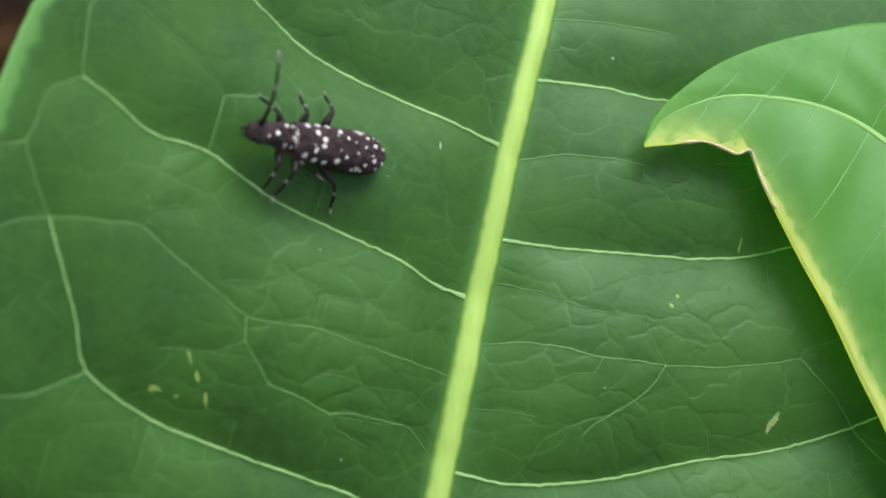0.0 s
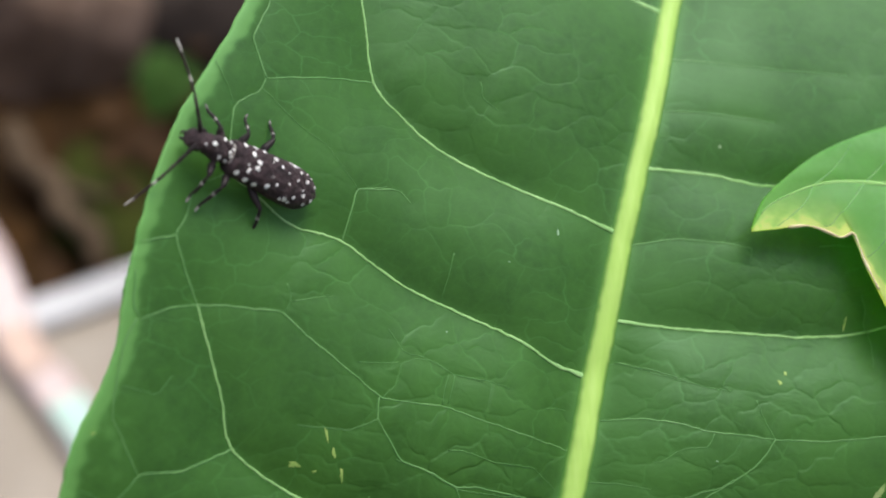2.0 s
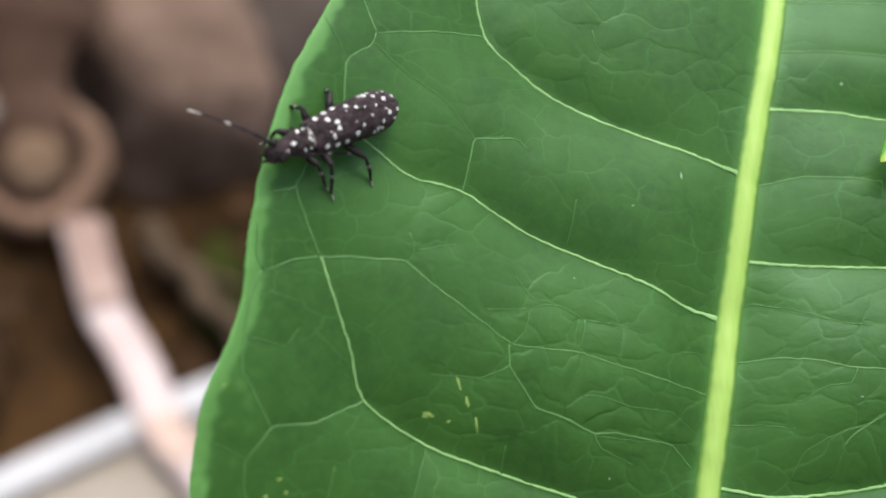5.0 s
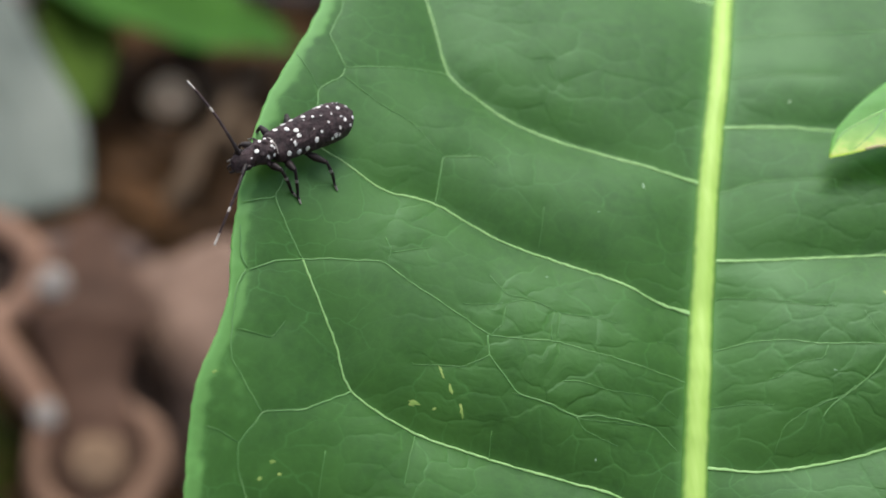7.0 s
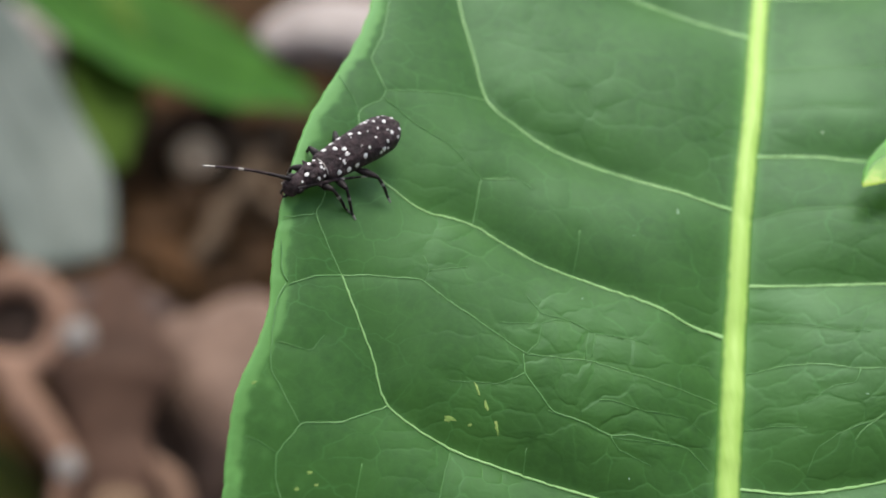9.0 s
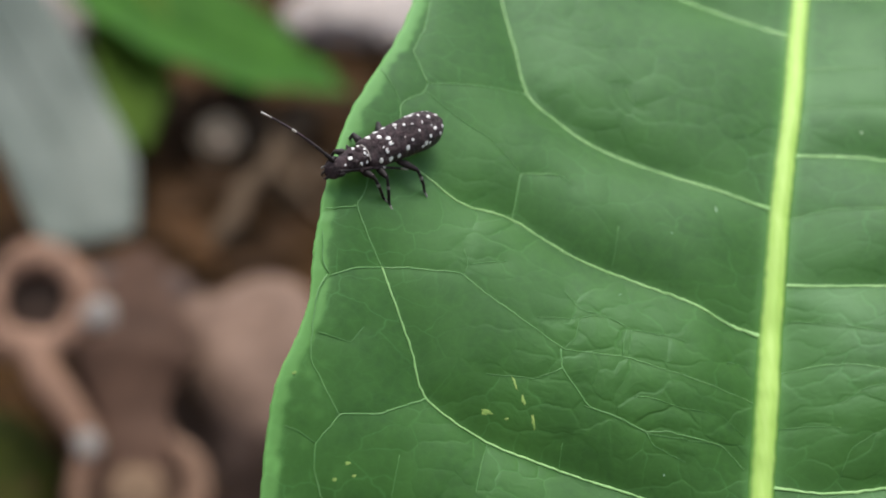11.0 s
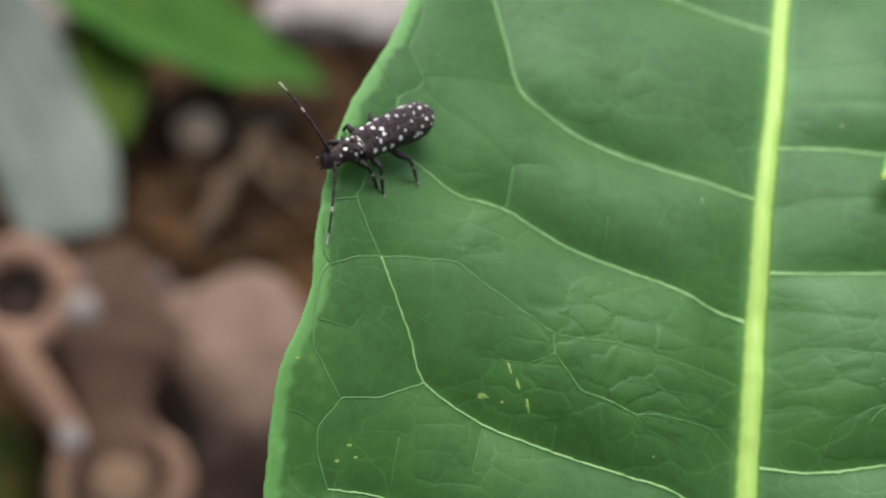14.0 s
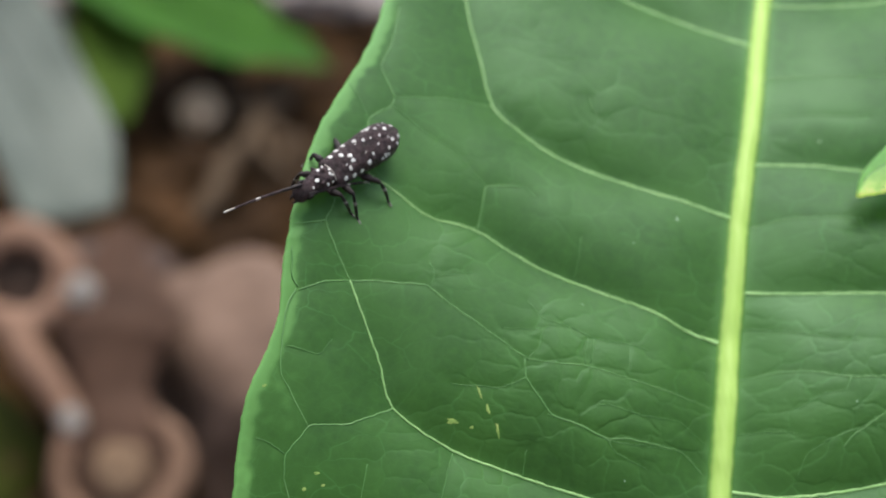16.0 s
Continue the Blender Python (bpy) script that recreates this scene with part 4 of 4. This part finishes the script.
def clay_link():
    """Brown clay piece that leans on a stone: a ring, a waisted flat body and an open cup with a curled rim."""
    lean = Matrix(((0.955, 0.249, -0.162), (-0.297, 0.801, -0.520), (0.0, 0.545, 0.839))).to_4x4()
    root = empty("clay_ornament", Matrix.Translation((-0.0097, 0.3321, 0.0160)) @ lean)
    tagged(root, "weathered brown clay ornament with a tan ring and a rimmed cup", "ornament")

    def bar(name, line, radii, material, label="", flat=0.7, n=60, sides=14):
        p = spline([(x / 1000, y / 1000, z / 1000) for x, y, z in line], n)
        r = np.interp(np.linspace(0, 1, n), np.linspace(0, 1, len(radii)), radii) / 1000
        r = r * (1 + 0.10 * np.array([noise.noise((q[0] * 70, q[1] * 70, 2)) for q in p]))
        vv, ff = tube(p, r, sides, flat=flat)
        return mesh_object(name, vv, ff, material, root, label)

    bar("body", [(-19, 91, 0), (-17, 76, 0), (-13, 60, 0), (-12.5, 46, 0), (-10, 34, 0), (-7, 24, 0), (-3, 13, 0), (1, 0, 0), (4, -13, 0), (5, -23, 0)], [6, 11, 16, 22, 17, 12.5, 15.5, 17.5, 15, 7], M_CLAY, "flat waisted reddish-brown body", 0.34, 80, 32)
    bar("rim_ridge", [(-48, 46, 3), (-40, 35, 5), (-29, 25, 6), (-20, 14, 6), (-19.5, 3, 6)], [5, 6.5, 6, 5, 4], M_RIM, "worn pinkish-tan ridge")
    bar("cup_rim", [(-19.5, 3, 6), (-18, -8, 6), (-10, -17, 6), (3, -20, 6), (14, -15, 6), (20, -4, 6), (20.5, 7, 6), (15, 17, 6), (8, 22, 5)], [4, 4, 4, 4, 4.5, 5, 5, 4.5, 1.5], M_EARTH, "curled tan-brown cup rim")
    vv, ff = ring_mesh(0.0168, 0.0056)
    ring = mesh_object("ring", vv, ff, M_RIM, root, "worn pinkish-tan ring")
    ring.location = (-0.0512, 0.0635, 0.002)
    # the first disc puts the hole's shade into a dark colour
    for name, at, r, k, material in (("ring_shade", (-0.0512, 0.0635, -0.004), 0.0155, 0.25, M_HOLE), ("cup_centre", (0.001, 0.0, 0.0068), 0.0098, 0.3, M_DISC), ("pale_patch", (-0.0275, 0.0625, 0.005), 0.0062, 0.5, M_PALE_PATCH), ("pale_patch", (-0.019, 0.0135, 0.009), 0.005, 0.4, M_PALE_PATCH)):
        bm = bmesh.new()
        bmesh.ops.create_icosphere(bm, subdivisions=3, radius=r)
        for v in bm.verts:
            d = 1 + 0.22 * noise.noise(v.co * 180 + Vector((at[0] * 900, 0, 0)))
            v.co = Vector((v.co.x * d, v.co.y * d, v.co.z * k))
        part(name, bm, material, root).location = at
    return root


def strip(line, w, material, label, z0, prints=()):
    root_line = spline(line, 30)
    t = np.gradient(root_line, axis=0)
    t /= np.linalg.norm(t, axis=1)[:, None]
    side = np.column_stack([t[:, 1], -t[:, 0]])
    q = np.linspace(-1, 1, 9)
    g = root_line[:, None] + side[:, None] * (w * q)[None, :, None]
    z = np.broadcast_to(z0 + 0.0012 * (1 - q**4)[None], g.shape[:2])
    vv, ff = sheet(g[..., 0], g[..., 1], z, 0.0025)
    ob = tagged(mesh_object("plastic_strip", vv, ff, material), label, "strip", group="crossed strips")
    for a, b, ink, words in prints:
        rows = np.linspace(a, b, 8)
        line = np.column_stack([np.interp(rows, np.arange(30), root_line[:, 0]), np.interp(rows, np.arange(30), root_line[:, 1])])
        way = np.column_stack([np.interp(rows, np.arange(30), side[:, 0]), np.interp(rows, np.arange(30), side[:, 1])])
        gg = line[:, None] + way[:, None] * (0.86 * w * q)[None, :, None]
        vv, ff = sheet(gg[..., 0], gg[..., 1], np.broadcast_to(z0 + 0.0006 + 0.0012 * (1 - (0.86 * q) ** 4)[None], gg.shape[:2]), 0.0004)
        mesh_object("printed_patch", vv, ff, ink, ob, words)
    return ob


def added_wall():
    """A plain unseen wall added behind the camera to block sky light on that side."""
    bm = bmesh.new()
    bmesh.ops.create_cube(bm, size=1.0)
    bm.transform(Matrix.Translation((0.3, -1.55, 0.75)) @ Matrix.Rotation(radians(-14), 4, "Z") @ Matrix.Diagonal((7.0, 0.2, 1.6, 1)))
    bmesh.ops.bevel(bm, geom=bm.edges[:], offset=0.012, segments=2, affect="EDGES")
    tagged(part("added_sky_blocker", bm, M_WALL), "unseen plain grey wall added behind the camera to block sky light", "wall", kind="structure")


ground_sheet()
added_wall()
clay_link()
stone("boulder", pose(0.042, 0.389, 0.004, 0, 4, 14), (0.034, 0.052, 0.040), M_ROCK, "blocky mauve-brown stone lying on dark soil", 3, 0.2, "stone", 3.2)
stone("pebble", pose(0.043, 0.588, 0.003), (0.0105, 0.013, 0.009), M_PEBBLE, "small pale beige pebble on dark soil", 8, 0.2, "pebble")
stone("pebble", pose(0.135, 0.71, 0.006), (0.045, 0.03, 0.015), M_FAR, "flat pale pinkish pebble on dark soil", 5, 0.2, "pebble")
stone("pebble", pose(-0.02, 0.70, 0.006), (0.03, 0.03, 0.016), M_FAR, "flat pale pinkish pebble on dark soil", 6, 0.2, "pebble")
blade_thing("strap_leaf", [(-0.120, 0.60, 0.17), (-0.086, 0.565, 0.125), (-0.062, 0.543, 0.09), (-0.044, 0.522, 0.065), (-0.029, 0.498, 0.045), (-0.021, 0.470, 0.026)], [0.028, 0.028, 0.028, 0.029, 0.029, 0.029, 0.028, 0.026, 0.019], M_GREY, "broad pale grey-green strap leaf with a blunt tip")
blade_thing("weed_leaf", [(-0.05, 0.68, 0.06), (-0.01, 0.65, 0.05), (0.042, 0.618, 0.038), (0.078, 0.608, 0.03), (0.103, 0.613, 0.02)], [0.012, 0.029, 0.040, 0.036, 0.014], M_PLANT, "fresh green pointed weed leaf above soil")
blade_thing("weed_leaf", [(-0.006, 0.68, 0.055), (0.0, 0.63, 0.042), (0.003, 0.59, 0.028), (0.002, 0.560, 0.014)], [0.014, 0.019, 0.018, 0.006], M_OLIVE, "olive green rounded weed leaf above soil")
blade_thing("weed_leaf", [(0.092, 0.342, 0.012), (0.085, 0.334, 0.018), (0.080, 0.326, 0.016), (0.076, 0.318, 0.010)], [0.004, 0.011, 0.011, 0.003], M_DULL, "small dull green weed leaf above soil")
blade_thing("dead_leaf", [(0.004, 0.515, 0.008), (0.014, 0.500, 0.013), (0.024, 0.487, 0.012), (0.034, 0.478, 0.006)], [0.003, 0.011, 0.010, 0.003], M_DEAD, "curled orange-brown dead leaf lying on soil", 0.3, 0.4)
stone("stone", pose(-0.008, 0.425, 0.020, 20, 0, 20), (0.030, 0.020, 0.030), M_MAUVE, "dull mauve stone behind a clay ornament", 21, 0.25)
# added form that stands in for the boulder's shaded right side
stone("stone", pose(0.088, 0.398, 0.0, 0, 0, 30), (0.036, 0.044, 0.030), M_ROCK_SHADE, "dark brown rounded form standing for the shaded side of a mauve stone", 33, 0.2, "stone", 2.4)
stone("moss_clump", pose(0.060, 0.286, 0.0), (0.020, 0.026, 0.007), M_MOSS, "low dark olive moss clump on soil", 17, 0.35, "moss")
twig([(0.085, 0.605, 0.008), (0.06, 0.55, 0.010), (0.028, 0.49, 0.006)], 0.0062)
twig([(0.055, 0.60, 0.006), (0.085, 0.55, 0.007), (0.12, 0.50, 0.005)], 0.0042, -1.0)
twig([(0.026, 0.31, 0.008), (0.042, 0.28, 0.01), (0.056, 0.258, 0.006)], 0.005)


def litter():
    """Crumbs and curled scraps of dead leaf over the soil, in one mesh."""
    rng = random.Random(11)
    verts, faces = [], []
    for _ in range(420):
        x, y = rng.uniform(-0.09, 0.2), rng.uniform(0.24, 0.75)
        a, r, k = rng.uniform(0, 6.28), rng.uniform(0.003, 0.011), rng.uniform(0.3, 0.8)
        n0, z = len(verts), 0.002 + 0.006 * rng.random()
        for i in range(4):
            for j in range(3):
                du, dv = (i / 3 - 0.5) * 2 * r * (1 - 0.35 * abs(j - 1)), (j - 1) * r * k
                verts.append((x + du * math.cos(a) - dv * math.sin(a), y + du * math.sin(a) + dv * math.cos(a), z + r * 0.5 * ((i / 3 - 0.5) ** 2 * 2 + 0.3 * (j - 1) ** 2) + 0.0015 * rng.random()))
        for i in range(3):
            for j in range(2):
                f = n0 + i * 3 + j
                faces.append((f, f + 3, f + 4, f + 1))
    ob = mesh_object("leaf_litter", verts, faces, M_LITTER)
    tagged(ob, "brown scraps of dead leaf scattered on soil", "litter", kind="stuff")


stone("moss_clump", pose(-0.062, 0.352, 0.0), (0.026, 0.045, 0.009), M_MOSS, "low dark olive moss clump on soil", 12, 0.35, "moss")
litter()
bm = bmesh.new()
bmesh.ops.create_cube(bm, size=1.0)
bm.transform(Matrix.Translation((0.018, 0.046, 0.0)) @ Matrix.Rotation(radians(24), 4, "Z") @ Matrix.Diagonal((0.46, 0.33, 0.018, 1)))
bmesh.ops.bevel(bm, geom=bm.edges[:], offset=0.003, segments=2, affect="EDGES")
slab = tagged(part("paving_slab", bm, M_SLAB), "beige concrete paving slab set in soil", "slab")
strip([(0.0046, 0.3085), (0.0096, 0.2705), (0.0146, 0.2575), (0.0186, 0.2445), (0.0246, 0.2195), (0.0346, 0.2035), (0.0626, 0.1465)], 0.0072, M_STRIP2, "faded pinkish-white plastic strip lying across another", 0.0146, [(0.0, 6.5, M_TAN, "rusty pink-tan worn end"), (14.0, 17.0, M_PEACH, "faded peach print"), (19.0, 24.0, M_MINT, "faded mint green print")])
strip([(-0.0397, 0.2), (0.0063, 0.223), (0.0453, 0.24), (0.0633, 0.248), (0.1383, 0.282)], 0.0058, M_STRIP, "white plastic strip lying on soil and slab", 0.0118)


# ---------------------------------------------------------------- what moves
HEAD_TAIL = [
    (0, -5.15, 7.4, 7.65, 6.1, 3), (0.5, -10.3, 9.6, 2, 6.2, 3), (1, -14.5, 12.2, -2.7, 7.1, 3), (1.5, -19.5, 13.4, -7.7, 9.6, 3),
    (2, -22.35, 13.7, -10.15, 9.6, 2), (2.5, -23.7, 10.5, -10.9, 11.1, 1), (3, -24.5, 7.85, -12.7, 13.05, -0.4), (3.5, -24.9, 8.65, -12.8, 12.95, -0.4),
    (4, -25, 8.55, -12.8, 12.75, -0.3), (6.5, -25.3, 6.45, -14.8, 13.75, -1.1), (7, -26, 7.65, -14.7, 13.65, -1.2), (7.5, -25.7, 7.25, -14.8, 14.05, -1.8),
    (8, -24.9, 6.85, -14.6, 14.55, -1.7), (8.5, -24.8, 6.95, -14.6, 14.85, -1.8), (9, -24.9, 7.35, -14, 14.25, -2.5), (9.5, -24.7, 7.15, -14.2, 14.45, -1.7),
    (10, -24.9, 7.65, -14, 14.45, -1.5), (12.5, -25.1, 8.15, -13.9, 14.25, -0.8), (13, -25.2, 7.45, -14.2, 14.05, -1.4), (13.5, -25.4, 7.85, -14.1, 14.05, -1.7),
    (14, -25.5, 8.15, -14.4, 14.55, -1.3), (14.5, -25, 7.75, -14.2, 14.75, -0.7), (15, -25, 7.25, -14.7, 15.05, -0.3), (15.5, -25.3, 6.75, -15.1, 14.65, -0.7),
    (16, -25.2, 7.05, -15, 14.85, -0.8),
]


def beetle_pose(hx, hy, tx, ty, lift):
    cx, cy, a = (hx + tx) / 2, (hy + ty) / 2 + 0.36, math.atan2(hy - ty, hx - tx)
    fx, fy = math.cos(a), math.sin(a)
    spots_u = np.array([cx + 3 * fx, cx - 3 * fx, cx - 2 * fy, cx + 2 * fy])
    spots_v = np.array([cy + 3 * fy, cy - 3 * fy, cy + 2 * fx, cy - 2 * fx])
    z = blade_height(spots_u, spots_v)
    ahead = Vector((6 * fx, 6 * fy, float(z[0] - z[1]) + 0.46 * lift)).normalized()
    left = Vector((-4 * fy, 4 * fx, float(z[2] - z[3]))).normalized()
    up = ahead.cross(left).normalized()
    left = up.cross(ahead)
    m = Matrix((ahead, left, up)).transposed().to_4x4()
    return LEAF @ Matrix.Translation((cx / 1000, cy / 1000, (float(z.mean()) + 0.16 * abs(lift)) / 1000)) @ m


STEPS = [0.0, 0.25, 0.5, 0.75, 1.0, 1.25, 1.5, 1.75, 2.0, 2.25, 2.5, 2.75, 3.0, 3.25, 3.5]
PHASE = {"fl": 0, "mr": 0, "hl": 0, "fr": 1, "ml": 1, "hr": 1}
# antennae: seconds, then yaw and pitch of the left one and of the right one
FEELERS = [
    (0, 165, -13, -62, 48), (0.25, 100, -10, -66, 20), (0.5, 48, 5, -70, 12), (1, 35, 5, -55, 15), (1.5, 40, 5, -60, 15), (2, 72, -36, -47, 8),
    (2.5, 120, -14, 6, 14), (3, 88, -12, -37, 28), (3.5, 165, -13, -34, 8), (4, 165, -13, -43, 6), (6.2, 165, -13, -38, 0), (6.5, 165, -13, -38, 0),
    (6.75, 100, -12, -50, 2), (7, 40, -10, -82, 6), (7.5, 44, -58, -32, 0), (8, 62, 2, 0, 42), (8.5, 82, 0, -34, 4), (9, 165, -13, -40, -2),
    (9.5, 165, -13, -43, -2), (10, 165, -13, -51, 0), (12.5, 165, -13, -59, 10), (13.5, 165, -13, -60, 10), (13.75, 110, -13, -72, 10), (14, 56, -14, -80, 8),
    (14.5, 125, -14, -34, 0), (15, 165, -13, -24, -6), (15.5, 165, -13, 12, -24), (16, 165, -13, -14, -8),
]


def motions():
    walk(BEETLE, [(t, beetle_pose(*row)) for t, *row in HEAD_TAIL])
    for key, phase in PHASE.items():
        leg, base = JOINTS[key]
        side = 1 if key[1] == "l" else -1
        rows = []
        for i, t in enumerate(STEPS):
            swing = (12 if (i + phase) % 2 else -12) if t < 3.1 else {"fl": 26, "ml": -14, "fr": 45}.get(key, 0) * -side
            rows.append((t, pose(*base, 45 if key == "fr" and t > 3.1 else 0, 0, -side * swing)))
        rest = {"fl": 40, "ml": 0, "fr": 30}.get(key, 0)
        drop = {"fr": 44, "mr": 46, "hr": 50}.get(key, 0)
        rows += [(4.2, pose(*base, 45 if key == "fr" else 0, 0, rest)), (6.0, pose(*base, drop, 0, rest)), (16.0, pose(*base, drop, 0, rest))]
        walk(leg, rows)
    for key, at in (("al", 1), ("ar", 3)):
        horn, base = JOINTS[key]
        walk(horn, [(row[0], pose(*base) @ pose(0, 0, 0, 0, 0, row[at]) @ pose(0, 0, 0, 0, -row[at + 1], 0)) for row in FEELERS])


motions()
